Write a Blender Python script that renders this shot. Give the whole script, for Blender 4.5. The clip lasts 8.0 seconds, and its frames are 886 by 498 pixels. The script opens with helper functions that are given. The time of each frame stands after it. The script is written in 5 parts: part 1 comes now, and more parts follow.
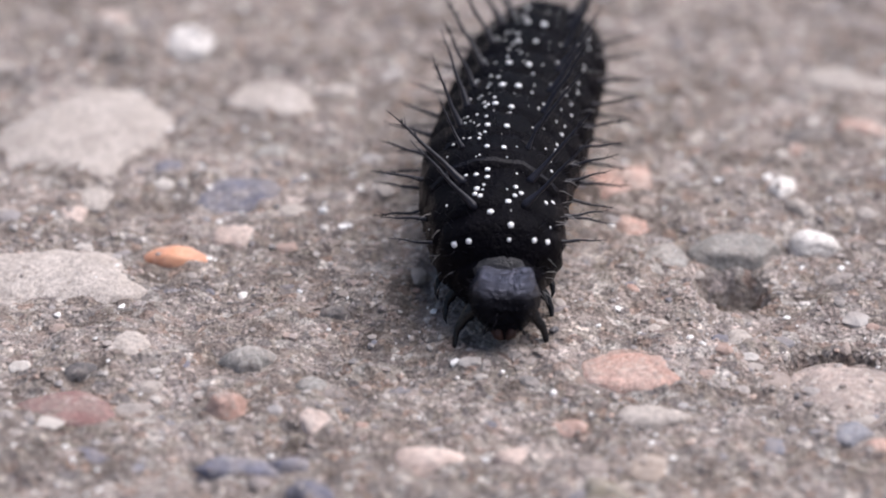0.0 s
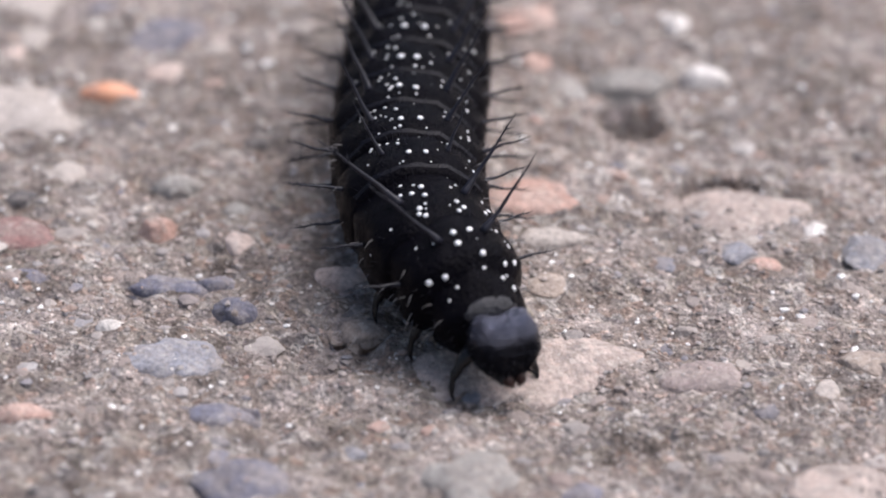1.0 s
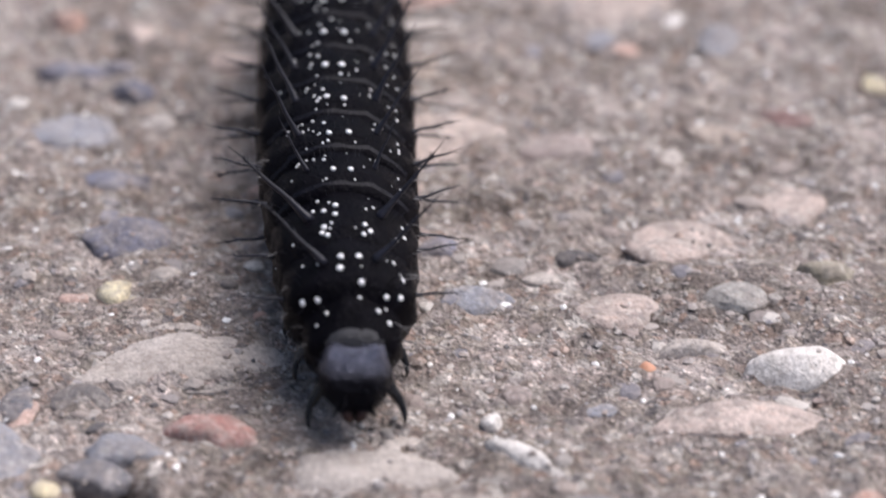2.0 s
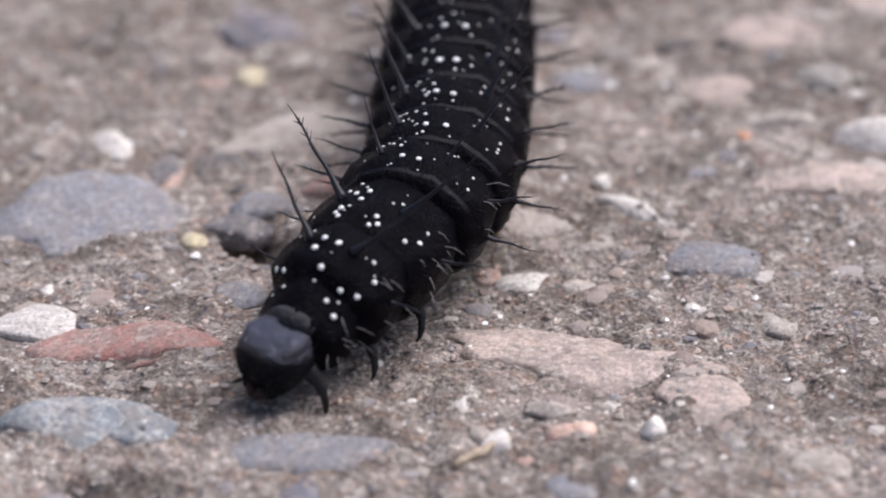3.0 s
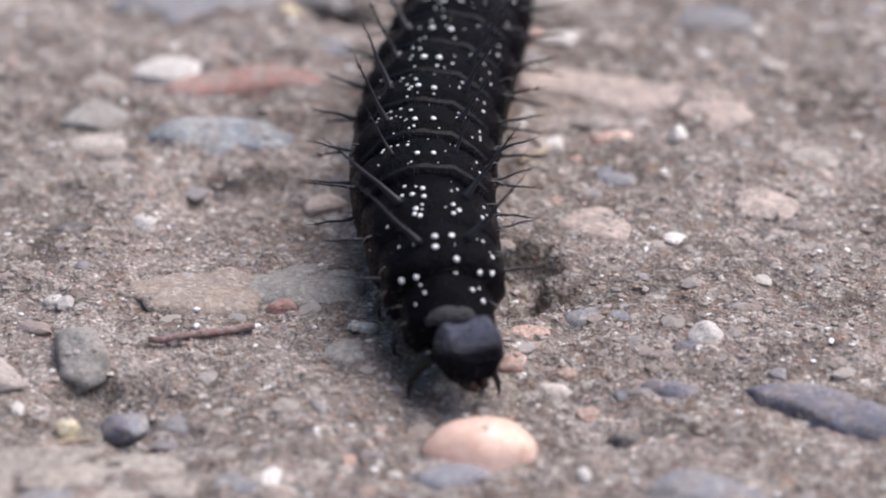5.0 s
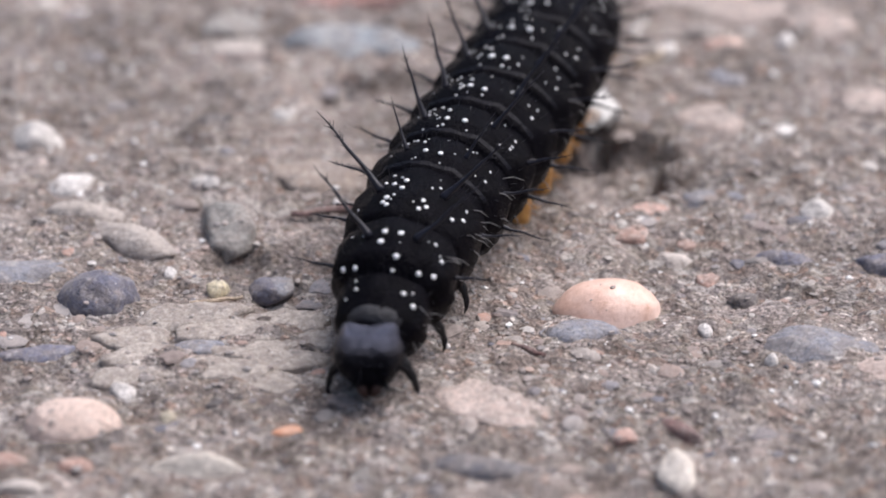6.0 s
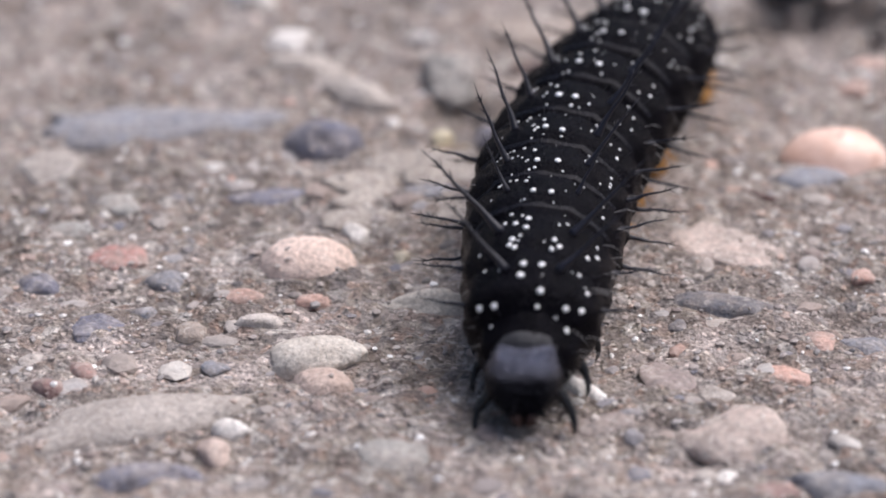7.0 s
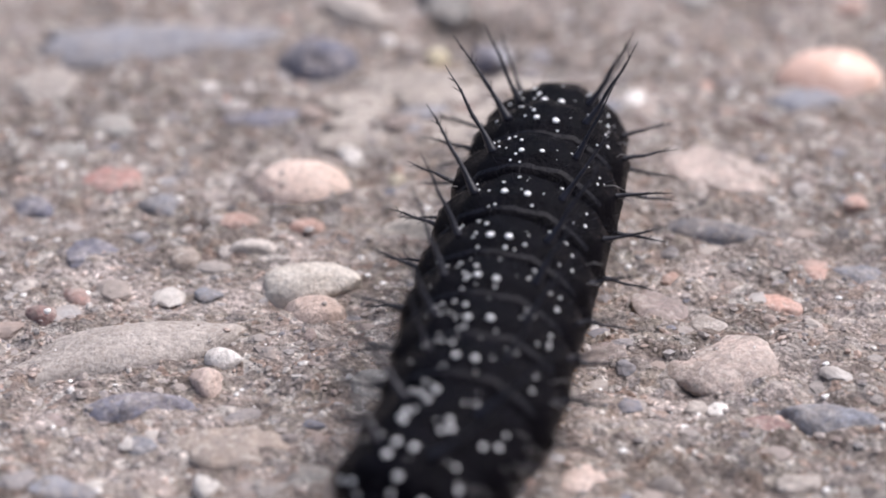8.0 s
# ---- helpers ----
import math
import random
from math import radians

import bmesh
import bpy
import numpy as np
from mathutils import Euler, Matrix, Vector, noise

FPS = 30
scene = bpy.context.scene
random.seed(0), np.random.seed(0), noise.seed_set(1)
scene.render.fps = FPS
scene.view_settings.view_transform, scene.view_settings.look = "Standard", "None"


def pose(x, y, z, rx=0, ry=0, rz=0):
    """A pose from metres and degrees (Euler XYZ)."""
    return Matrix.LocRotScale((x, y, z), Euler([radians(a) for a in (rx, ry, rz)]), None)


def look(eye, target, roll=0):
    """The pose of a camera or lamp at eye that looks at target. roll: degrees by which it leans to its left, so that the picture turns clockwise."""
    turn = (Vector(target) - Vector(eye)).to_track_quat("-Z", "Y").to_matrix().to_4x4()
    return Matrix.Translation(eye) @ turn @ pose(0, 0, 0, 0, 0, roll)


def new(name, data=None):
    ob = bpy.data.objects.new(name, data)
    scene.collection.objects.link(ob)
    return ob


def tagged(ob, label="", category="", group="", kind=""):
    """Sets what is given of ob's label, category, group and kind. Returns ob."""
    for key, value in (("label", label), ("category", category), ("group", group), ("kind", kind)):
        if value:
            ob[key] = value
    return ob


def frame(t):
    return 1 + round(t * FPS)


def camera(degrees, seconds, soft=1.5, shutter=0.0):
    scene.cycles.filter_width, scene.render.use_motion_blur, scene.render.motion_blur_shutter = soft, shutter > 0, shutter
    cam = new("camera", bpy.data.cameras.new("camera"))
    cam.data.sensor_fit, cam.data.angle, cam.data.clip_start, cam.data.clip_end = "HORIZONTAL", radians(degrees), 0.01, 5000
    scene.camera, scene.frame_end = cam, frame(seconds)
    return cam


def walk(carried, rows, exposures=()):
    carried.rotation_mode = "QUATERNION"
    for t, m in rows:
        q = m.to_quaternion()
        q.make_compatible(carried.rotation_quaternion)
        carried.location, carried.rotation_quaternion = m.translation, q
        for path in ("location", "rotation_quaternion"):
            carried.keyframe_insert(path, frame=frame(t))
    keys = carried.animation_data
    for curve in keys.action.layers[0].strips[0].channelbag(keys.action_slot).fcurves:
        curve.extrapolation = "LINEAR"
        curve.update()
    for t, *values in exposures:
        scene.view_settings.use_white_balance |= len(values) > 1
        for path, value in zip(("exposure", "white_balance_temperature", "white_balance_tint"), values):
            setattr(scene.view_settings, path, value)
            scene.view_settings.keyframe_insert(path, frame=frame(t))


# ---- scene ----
MM = 0.001


def mm_look(eye, target, roll):
    """A camera pose from millimetres."""
    return look([MM * v for v in eye], [MM * v for v in target], roll)


# ---- camera and its walk ----
cam = camera(13.0, 8.0, soft=1.8, shutter=0.12)
cam.data.dof.use_dof = True
cam.data.dof.aperture_fstop = 43.0
FOCUS = new("focus_mark")
cam.data.dof.focus_object = FOCUS
walk(cam, [
    (0, mm_look((0.00, -138.05, 67.33), (-0.01, -3.45, 1.13), 0.87)),
    (0.1, mm_look((1.20, -138.82, 67.75), (-0.13, -5.85, 1.21), 0.29)),
    (0.2, mm_look((1.95, -138.96, 67.87), (0.29, -4.56, 1.30), -0.09)),
    (0.3, mm_look((1.59, -138.67, 68.22), (0.98, -3.88, 1.05), 0.17)),
    (0.4, mm_look((1.35, -138.44, 68.60), (1.50, -4.51, 0.79), 0.44)),
    (0.5, mm_look((1.11, -138.59, 69.17), (2.13, -5.22, 0.54), 0.48)),
    (0.6, mm_look((-0.27, -140.47, 69.43), (2.20, -7.18, 0.23), 0.70)),
    (0.7, mm_look((-1.40, -143.55, 70.32), (1.72, -11.13, -0.09), 1.02)),
    (0.8, mm_look((-0.74, -145.61, 71.12), (1.51, -15.05, 0.06), 0.87)),
    (0.9, mm_look((0.08, -146.65, 71.36), (2.55, -15.01, 0.21), 0.99)),
    (1, mm_look((0.61, -148.11, 71.84), (3.34, -16.26, 0.36), 1.20)),
    (1.1, mm_look((0.38, -149.73, 71.80), (3.25, -18.48, 0.04), 1.29)),
    (1.2, mm_look((0.08, -151.16, 71.66), (3.13, -19.57, -0.27), 1.20)),
    (1.3, mm_look((1.19, -152.10, 71.94), (3.40, -20.34, -0.20), 1.11)),
    (1.4, mm_look((2.23, -153.03, 72.22), (4.02, -21.30, -0.13), 1.09)),
    (1.5, mm_look((3.54, -153.97, 72.50), (4.77, -22.69, -0.06), 1.07)),
    (1.6, mm_look((4.44, -155.24, 73.21), (5.56, -24.30, 0.21), 1.02)),
    (1.7, mm_look((4.98, -156.63, 73.98), (5.92, -25.89, 0.47), 0.90)),
    (1.8, mm_look((5.77, -158.41, 73.62), (6.13, -26.84, 0.05), 0.80)),
    (1.9, mm_look((6.76, -160.39, 73.37), (7.16, -29.12, -0.37), 0.61)),
    (2, mm_look((7.73, -162.60, 73.25), (8.19, -32.15, -0.79), 0.53)),
    (2.1, mm_look((8.85, -164.17, 73.69), (8.92, -34.25, -1.02), 0.42)),
    (2.2, mm_look((9.70, -165.50, 73.99), (9.61, -35.74, -1.25), 0.38)),
    (3.3, mm_look((2.58, -182.79, 70.55), (1.11, -51.84, -2.60), -0.47)),
    (3.4, mm_look((1.59, -184.63, 70.75), (1.25, -53.80, -2.42), -0.36)),
    (3.5, mm_look((-0.05, -186.86, 71.16), (0.49, -56.06, -2.25), -0.46)),
    (3.6, mm_look((-1.71, -188.30, 71.60), (-1.16, -58.20, -1.94), -0.64)),
    (3.7, mm_look((-3.05, -189.76, 72.04), (-2.13, -59.10, -1.63), -0.57)),
    (3.8, mm_look((-2.36, -191.94, 72.60), (-1.96, -60.90, -1.01), -0.53)),
    (3.9, mm_look((-1.50, -194.16, 73.17), (-0.54, -63.42, -0.38), -0.59)),
    (4, mm_look((-0.90, -196.17, 73.63), (0.71, -65.37, 0.24), -0.40)),
    (4.1, mm_look((-1.17, -197.99, 73.73), (1.12, -67.26, 0.37), -0.12)),
    (4.2, mm_look((-1.09, -200.06, 73.96), (1.71, -69.31, 0.50), -0.10)),
    (5.3, mm_look((-3.42, -217.37, 74.30), (0.17, -84.71, 4.39), 0.17)),
    (5.4, mm_look((-3.49, -219.21, 74.35), (-0.43, -86.92, 4.88), 0.16)),
    (5.5, mm_look((-3.42, -221.13, 74.45), (-0.68, -88.01, 5.36), 0.30)),
    (5.6, mm_look((-4.34, -222.59, 73.87), (-1.61, -88.53, 5.17), 0.01)),
    (5.7, mm_look((-5.28, -223.30, 72.90), (-2.81, -89.58, 4.98), 0.07)),
    (5.8, mm_look((-5.63, -223.68, 72.09), (-3.35, -88.95, 4.41), 0.05)),
    (5.9, mm_look((-6.11, -224.34, 71.43), (-4.04, -89.38, 3.84), 0.14)),
    (6, mm_look((-6.28, -224.81, 70.67), (-4.56, -90.82, 3.27), 0.00)),
    (6.1, mm_look((-6.44, -224.56, 70.69), (-5.12, -91.66, 3.00), -0.01)),
    (6.2, mm_look((-7.16, -224.61, 70.85), (-5.54, -90.98, 2.73), 0.02)),
    (6.3, mm_look((-9.06, -224.89, 70.02), (-6.58, -89.45, 2.29), -0.00)),
    (6.4, mm_look((-10.97, -225.17, 69.19), (-8.73, -89.64, 1.86), -0.04)),
    (6.5, mm_look((-12.87, -225.45, 68.36), (-11.35, -91.22, 1.42), -0.08)),
    (6.6, mm_look((-12.46, -226.03, 67.60), (-12.78, -92.16, 0.38), -0.13)),
    (6.7, mm_look((-12.09, -226.36, 66.71), (-13.03, -92.34, -0.66), -0.19)),
    (6.8, mm_look((-12.59, -226.69, 66.36), (-13.45, -92.83, -1.18), -0.26)),
    (6.9, mm_look((-12.57, -226.84, 65.93), (-13.75, -94.03, -1.69), -0.48)),
    (7, mm_look((-12.66, -226.98, 65.48), (-13.41, -93.12, -2.21), -0.28)),
    (7.1, mm_look((-12.83, -227.00, 65.52), (-13.29, -92.97, -2.33), -0.20)),
    (7.2, mm_look((-12.41, -226.68, 65.39), (-13.13, -92.90, -2.45), -0.45)),
    (7.3, mm_look((-12.62, -226.82, 65.39), (-13.01, -93.11, -2.53), -0.22)),
    (7.4, mm_look((-13.10, -226.71, 65.26), (-13.12, -93.04, -2.60), -0.00)),
    (7.5, mm_look((-13.30, -226.91, 65.29), (-13.33, -93.19, -2.68), 0.11)),
    (7.6, mm_look((-13.18, -226.52, 65.96), (-13.54, -93.34, -3.23), -0.13)),
    (7.7, mm_look((-13.28, -226.34, 66.73), (-13.66, -94.14, -3.79), -0.20)),
    (7.8, mm_look((-13.35, -226.17, 67.51), (-13.58, -94.50, -4.34), -0.27)),
    (7.9, mm_look((-12.46, -225.85, 67.70), (-13.32, -94.29, -4.57), -0.08)),
    (8, mm_look((-12.10, -225.85, 68.06), (-13.20, -94.74, -4.80), -0.13)),
], exposures=[(0.0, 0.91, 6500, 12.5), (1.0, 0.91, 6500, 12.5), (2.0, 0.85, 6500, 12.5), (3.5, 0.74, 6500, 12.5), (4.0, 0.79, 6500, 12.5), (5.5, 0.81, 6500, 12.5), (7.0, 0.85, 6500, 12.5), (8.0, 0.92, 6500, 12.5)])

# ---- overcast daylight ----
world = bpy.data.worlds.new("world")
scene.world = world
world.use_nodes = True
sky = world.node_tree.nodes.new("ShaderNodeTexSky")
sky.sky_type = "NISHITA"
sky.sun_disc = False
sky.sun_elevation, sky.sun_rotation = radians(62), radians(63)
sky.air_density, sky.dust_density, sky.ozone_density = 1.0, 4.0, 1.0
sky_back = world.node_tree.nodes["Background"]
world.node_tree.links.new(sky.outputs[0], sky_back.inputs[0])
sky_back.inputs[1].default_value = 0.07
sun = new("sun", bpy.data.lights.new("sun", "SUN"))
sun.data.energy, sun.data.angle, sun.data.color = 2.2, radians(62), (1.0, 0.972, 0.995)
sun.matrix_world = look((0.24, 0.12, 0.5), (0, 0, 0))

# ---- materials ----


class Nodes:
    """A short way to write node materials; lengths in the textures are in millimetres."""

    def __init__(self, name, rough=0.8, spec=0.3):
        self.mat = bpy.data.materials.new(name)
        self.mat.use_nodes = True
        self.tree = self.mat.node_tree
        self.bsdf = self.tree.nodes["Principled BSDF"]
        self.bsdf.inputs["Roughness"].default_value = rough
        self.bsdf.inputs["Specular IOR Level"].default_value = spec
        coord = self.tree.nodes.new("ShaderNodeTexCoord")
        size = self.tree.nodes.new("ShaderNodeVectorMath")
        size.operation = "SCALE"
        size.inputs["Scale"].default_value = 1000.0
        self.tree.links.new(coord.outputs["Object"], size.inputs[0])
        self.place = size.outputs[0]
        self.heights = []

    def shift(self):
        """Moves the pattern from object to object."""
        info = self.tree.nodes.new("ShaderNodeObjectInfo")
        add = self.tree.nodes.new("ShaderNodeVectorMath")
        add.operation = "ADD"
        mul = self.tree.nodes.new("ShaderNodeMath")
        mul.operation = "MULTIPLY"
        mul.inputs[1].default_value = 97.0
        self.tree.links.new(info.outputs["Random"], mul.inputs[0])
        self.tree.links.new(self.place, add.inputs[0])
        self.tree.links.new(mul.outputs[0], add.inputs[1])
        self.place = add.outputs[0]
        return info.outputs["Random"]

    def noise(self, size, detail=4.0, rough=0.6):
        n = self.tree.nodes.new("ShaderNodeTexNoise")
        n.inputs["Scale"].default_value = 1.0 / size
        n.inputs["Detail"].default_value = detail
        n.inputs["Roughness"].default_value = rough
        self.tree.links.new(self.place, n.inputs["Vector"])
        return n.outputs["Fac"]

    def cells(self, size, feature="F1", out="Color"):
        n = self.tree.nodes.new("ShaderNodeTexVoronoi")
        n.feature = feature
        n.inputs["Scale"].default_value = 1.0 / size
        self.tree.links.new(self.place, n.inputs["Vector"])
        return n.outputs[out]

    def channel(self, colour):
        n = self.tree.nodes.new("ShaderNodeSeparateColor")
        self.tree.links.new(colour, n.inputs[0])
        return n.outputs[0]

    def ramp(self, value, *stops):
        """Stops of (place, colour or grey)."""
        n = self.tree.nodes.new("ShaderNodeValToRGB")
        e = n.color_ramp.elements
        while len(e) < len(stops):
            e.new(0.5)
        for i, (place, c) in enumerate(stops):
            e[i].position = place
            e[i].color = (*c, 1) if isinstance(c, tuple) else (c, c, c, 1)
        self.tree.links.new(value, n.inputs[0])
        return n.outputs[0]

    def mix(self, fac, a, b, kind="MIX"):
        n = self.tree.nodes.new("ShaderNodeMix")
        n.data_type, n.blend_type = "RGBA", kind
        for socket, v in ((n.inputs[0], fac), (n.inputs[6], a), (n.inputs[7], b)):
            if isinstance(v, tuple):
                socket.default_value = (*v, 1)
            elif isinstance(v, (int, float)):
                socket.default_value = v
            else:
                self.tree.links.new(v, socket)
        return n.outputs[2]

    def colour(self, out):
        self.tree.links.new(out, self.bsdf.inputs["Base Color"])
        return self

    def rough(self, out):
        self.tree.links.new(out, self.bsdf.inputs["Roughness"])
        return self

    def bump(self, value, depth):
        """Relief of that depth in millimetres."""
        n = self.tree.nodes.new("ShaderNodeBump")
        n.inputs["Strength"].default_value = 1.0
        n.inputs["Distance"].default_value = depth * MM
        self.tree.links.new(value, n.inputs["Height"])
        if self.heights:
            self.tree.links.new(self.heights[-1], n.inputs["Normal"])
        self.heights.append(n.outputs[0])
        self.tree.links.new(n.outputs[0], self.bsdf.inputs["Normal"])
        return self


def mortar_material():
    m = Nodes("weathered mortar", 0.9, 0.2)
    wide = m.ramp(m.noise(4.0, 6, 0.65), (0.36, (0.19, 0.155, 0.135)), (0.5, (0.30, 0.252, 0.228)), (0.64, (0.43, 0.37, 0.345)))
    patch = m.ramp(m.noise(8.0, 4, 0.6), (0.36, 0.74), (0.5, 1.0), (0.62, 1.3))
    wide = m.mix(1.0, wide, patch, "MULTIPLY")
    fine = m.ramp(m.noise(0.7, 6, 0.7), (0.3, 0.48), (0.52, 1.0), (0.72, 1.3))
    base = m.mix(1.0, wide, fine, "MULTIPLY")
    kinds = m.ramp(m.channel(m.cells(0.42)), (0.0, (0.42, 0.36, 0.31)), (0.2, (0.16, 0.155, 0.165)), (0.35, (0.36, 0.25, 0.2)),
                   (0.5, (0.30, 0.26, 0.22)), (0.66, (0.50, 0.45, 0.40)), (0.8, (0.22, 0.2, 0.2)), (0.92, (0.62, 0.58, 0.54)))
    grains = m.ramp(m.noise(1.1, 3), (0.38, 0.0), (0.56, 0.65))
    base = m.mix(grains, base, kinds)
    # the brightest cells are sparkle painted into the mortar's colour
    tiny = m.ramp(m.channel(m.cells(0.16)), (0.0, 0.45), (0.4, 0.95), (0.85, 1.2), (0.95, 2.2))
    base = m.mix(0.6, base, m.mix(1.0, base, tiny, "MULTIPLY"))
    m.colour(base)
    m.bump(m.noise(0.9, 6, 0.7), 0.7).bump(m.cells(0.22, out="Distance"), 0.16).bump(m.noise(0.12, 3), 0.05)
    return m.mat


def stone_material(name, dark, light, speck=None, rough=0.75, spec=0.3, amount=0.5, grain=0.5, dusty=0.6, even=False, relief=0.22, veins=0.0):
    m = Nodes(name, rough, spec)
    rnd = m.shift()
    base = m.ramp(m.noise(1.6, 6, 0.65), (0.3, dark), (0.7, light))
    shade = m.ramp(m.noise(grain * 0.4, 5, 0.7), (0.3, 0.93 if even else 0.58), (0.5, 1.0), (0.7, 1.05 if even else 1.32))
    base = m.mix(1.0, base, shade, "MULTIPLY")
    tone = m.ramp(rnd, (0.0, 0.88), (1.0, 1.15))
    base = m.mix(1.0, base, tone, "MULTIPLY")
    if speck:
        base = m.mix(m.ramp(m.noise(0.35, 4, 0.7), (0.56, 0.0), (0.66, amount)), base, speck)
    if veins:
        base = m.mix(m.ramp(m.noise(2.6, 4, 0.6), (0.485, 0.0), (0.5, veins), (0.515, 0.0)), base, (0.62, 0.63, 0.62))
    sand = m.ramp(m.channel(m.cells(0.2)), (0.0, (0.42, 0.36, 0.32)), (0.25, (0.2, 0.18, 0.175)), (0.45, (0.33, 0.28, 0.25)), (0.7, (0.27, 0.23, 0.205)), (0.9, (0.5, 0.45, 0.41)))
    dust = m.ramp(m.noise(1.1, 7, 0.75), (0.4, dusty * 0.12), (0.58, dusty))
    base = m.mix(dust, base, sand)
    m.colour(base)
    m.bump(m.noise(0.6, 6, 0.7), 0.05 if even and relief == 0.22 else relief).bump(m.noise(0.1, 3), 0.008 if even else 0.04)
    return m.mat


STONES = {
    "white": stone_material("white quartz", (0.62, 0.58, 0.54), (0.84, 0.80, 0.77), (0.55, 0.46, 0.4), 0.5, 0.4, 0.35, dusty=0.18),
    "straw": stone_material("dry straw", (0.46, 0.36, 0.26), (0.60, 0.50, 0.39), (0.3, 0.2, 0.13), dusty=0.1),
    "blush": stone_material("blush sandstone", (0.58, 0.44, 0.375), (0.72, 0.58, 0.51), (0.7, 0.6, 0.54), dusty=0.15),
    "chalk": stone_material("off-white stone", (0.6, 0.54, 0.47), (0.8, 0.74, 0.67), (0.58, 0.46, 0.37), 0.65, 0.3, 0.4, dusty=0.3),
    "pale": stone_material("pale stone", (0.41, 0.36, 0.325), (0.59, 0.535, 0.495), (0.3, 0.25, 0.22), dusty=0.45),
    "palelayer": stone_material("pale layered stone", (0.35, 0.305, 0.265), (0.54, 0.485, 0.435), (0.26, 0.2, 0.15), dusty=0.75),
    "pinkpale": stone_material("pale pink stone", (0.46, 0.365, 0.325), (0.62, 0.51, 0.46), (0.5, 0.33, 0.26), dusty=0.85),
    "pink": stone_material("pink granite", (0.47, 0.355, 0.31), (0.68, 0.56, 0.505), (0.66, 0.6, 0.55), dusty=0.25),
    "coral": stone_material("coral feldspar", (0.45, 0.255, 0.2), (0.62, 0.43, 0.37), (0.6, 0.5, 0.44)),
    "orange": stone_material("orange stone", (0.56, 0.22, 0.11), (0.70, 0.39, 0.25), (0.5, 0.3, 0.2), 0.5, 0.4, 0.2, dusty=0.3, even=True),
    "peach": stone_material("peach pebble", (0.57, 0.34, 0.25), (0.78, 0.59, 0.51), (0.5, 0.27, 0.17), 0.34, 0.5, 0.35, dusty=0.0, even=True),
    "red": stone_material("red sandstone", (0.34, 0.15, 0.13), (0.5, 0.27, 0.24), (0.5, 0.4, 0.36), dusty=0.75),
    "maroon": stone_material("maroon stone", (0.17, 0.09, 0.085), (0.28, 0.15, 0.14), (0.35, 0.28, 0.25)),
    "mauve": stone_material("mauve stone", (0.25, 0.20, 0.195), (0.38, 0.31, 0.29), (0.5, 0.42, 0.38)),
    "tan": stone_material("tan stone", (0.30, 0.235, 0.195), (0.45, 0.37, 0.315), (0.5, 0.42, 0.35), dusty=0.8),
    "yellow": stone_material("yellow quartz", (0.60, 0.50, 0.30), (0.76, 0.69, 0.50), (0.6, 0.55, 0.45), 0.5, 0.4),
    "olive": stone_material("olive stone", (0.2, 0.18, 0.13), (0.32, 0.29, 0.22), (0.4, 0.36, 0.3)),
    "grey": stone_material("grey stone", (0.23, 0.225, 0.215), (0.40, 0.385, 0.365), (0.5, 0.47, 0.44)),
    "bluegrey": stone_material("blue grey slate", (0.18, 0.187, 0.22), (0.305, 0.315, 0.36), (0.42, 0.41, 0.4)),
    "blue": stone_material("dark blue slate", (0.105, 0.108, 0.155), (0.205, 0.21, 0.275), (0.3, 0.29, 0.29)),
    "slate": stone_material("dark slate", (0.07, 0.072, 0.09), (0.15, 0.152, 0.178), (0.3, 0.3, 0.3)),
    "dark": stone_material("dark stone", (0.05, 0.048, 0.055), (0.12, 0.115, 0.12), (0.3, 0.27, 0.25)),
    "veined": stone_material("veined blue slate", (0.16, 0.19, 0.22), (0.31, 0.345, 0.385), (0.6, 0.62, 0.62), 0.6, 0.35, 0.6, veins=0.8),
    "shell": stone_material("chalk white shell", (0.8, 0.78, 0.75), (0.93, 0.92, 0.9), (0.7, 0.62, 0.56), 0.8, 0.3, 0.3, dusty=0.12, even=True, relief=0.35),
}


def grit_material():
    m = Nodes("loose grit", 0.4, 0.55)
    geo = m.tree.nodes.new("ShaderNodeNewGeometry")
    # pale grains; the near-white end also paints in their sparkle
    c = m.ramp(geo.outputs["Random Per Island"], (0.0, (0.31, 0.262, 0.24)), (0.2, (0.40, 0.35, 0.32)), (0.34, (0.24, 0.21, 0.195)), (0.46, (0.33, 0.27, 0.24)),
               (0.58, (0.27, 0.25, 0.245)), (0.7, (0.36, 0.30, 0.275)), (0.8, (0.46, 0.34, 0.28)), (0.84, (0.11, 0.105, 0.115)), (0.91, (0.56, 0.51, 0.47)), (0.955, (0.9, 0.88, 0.86)))
    c = m.mix(1.0, c, m.ramp(m.noise(0.15, 4), (0.3, 0.7), (0.7, 1.2)), "MULTIPLY")
    m.colour(c).bump(m.noise(0.08, 3), 0.03)
    return m.mat


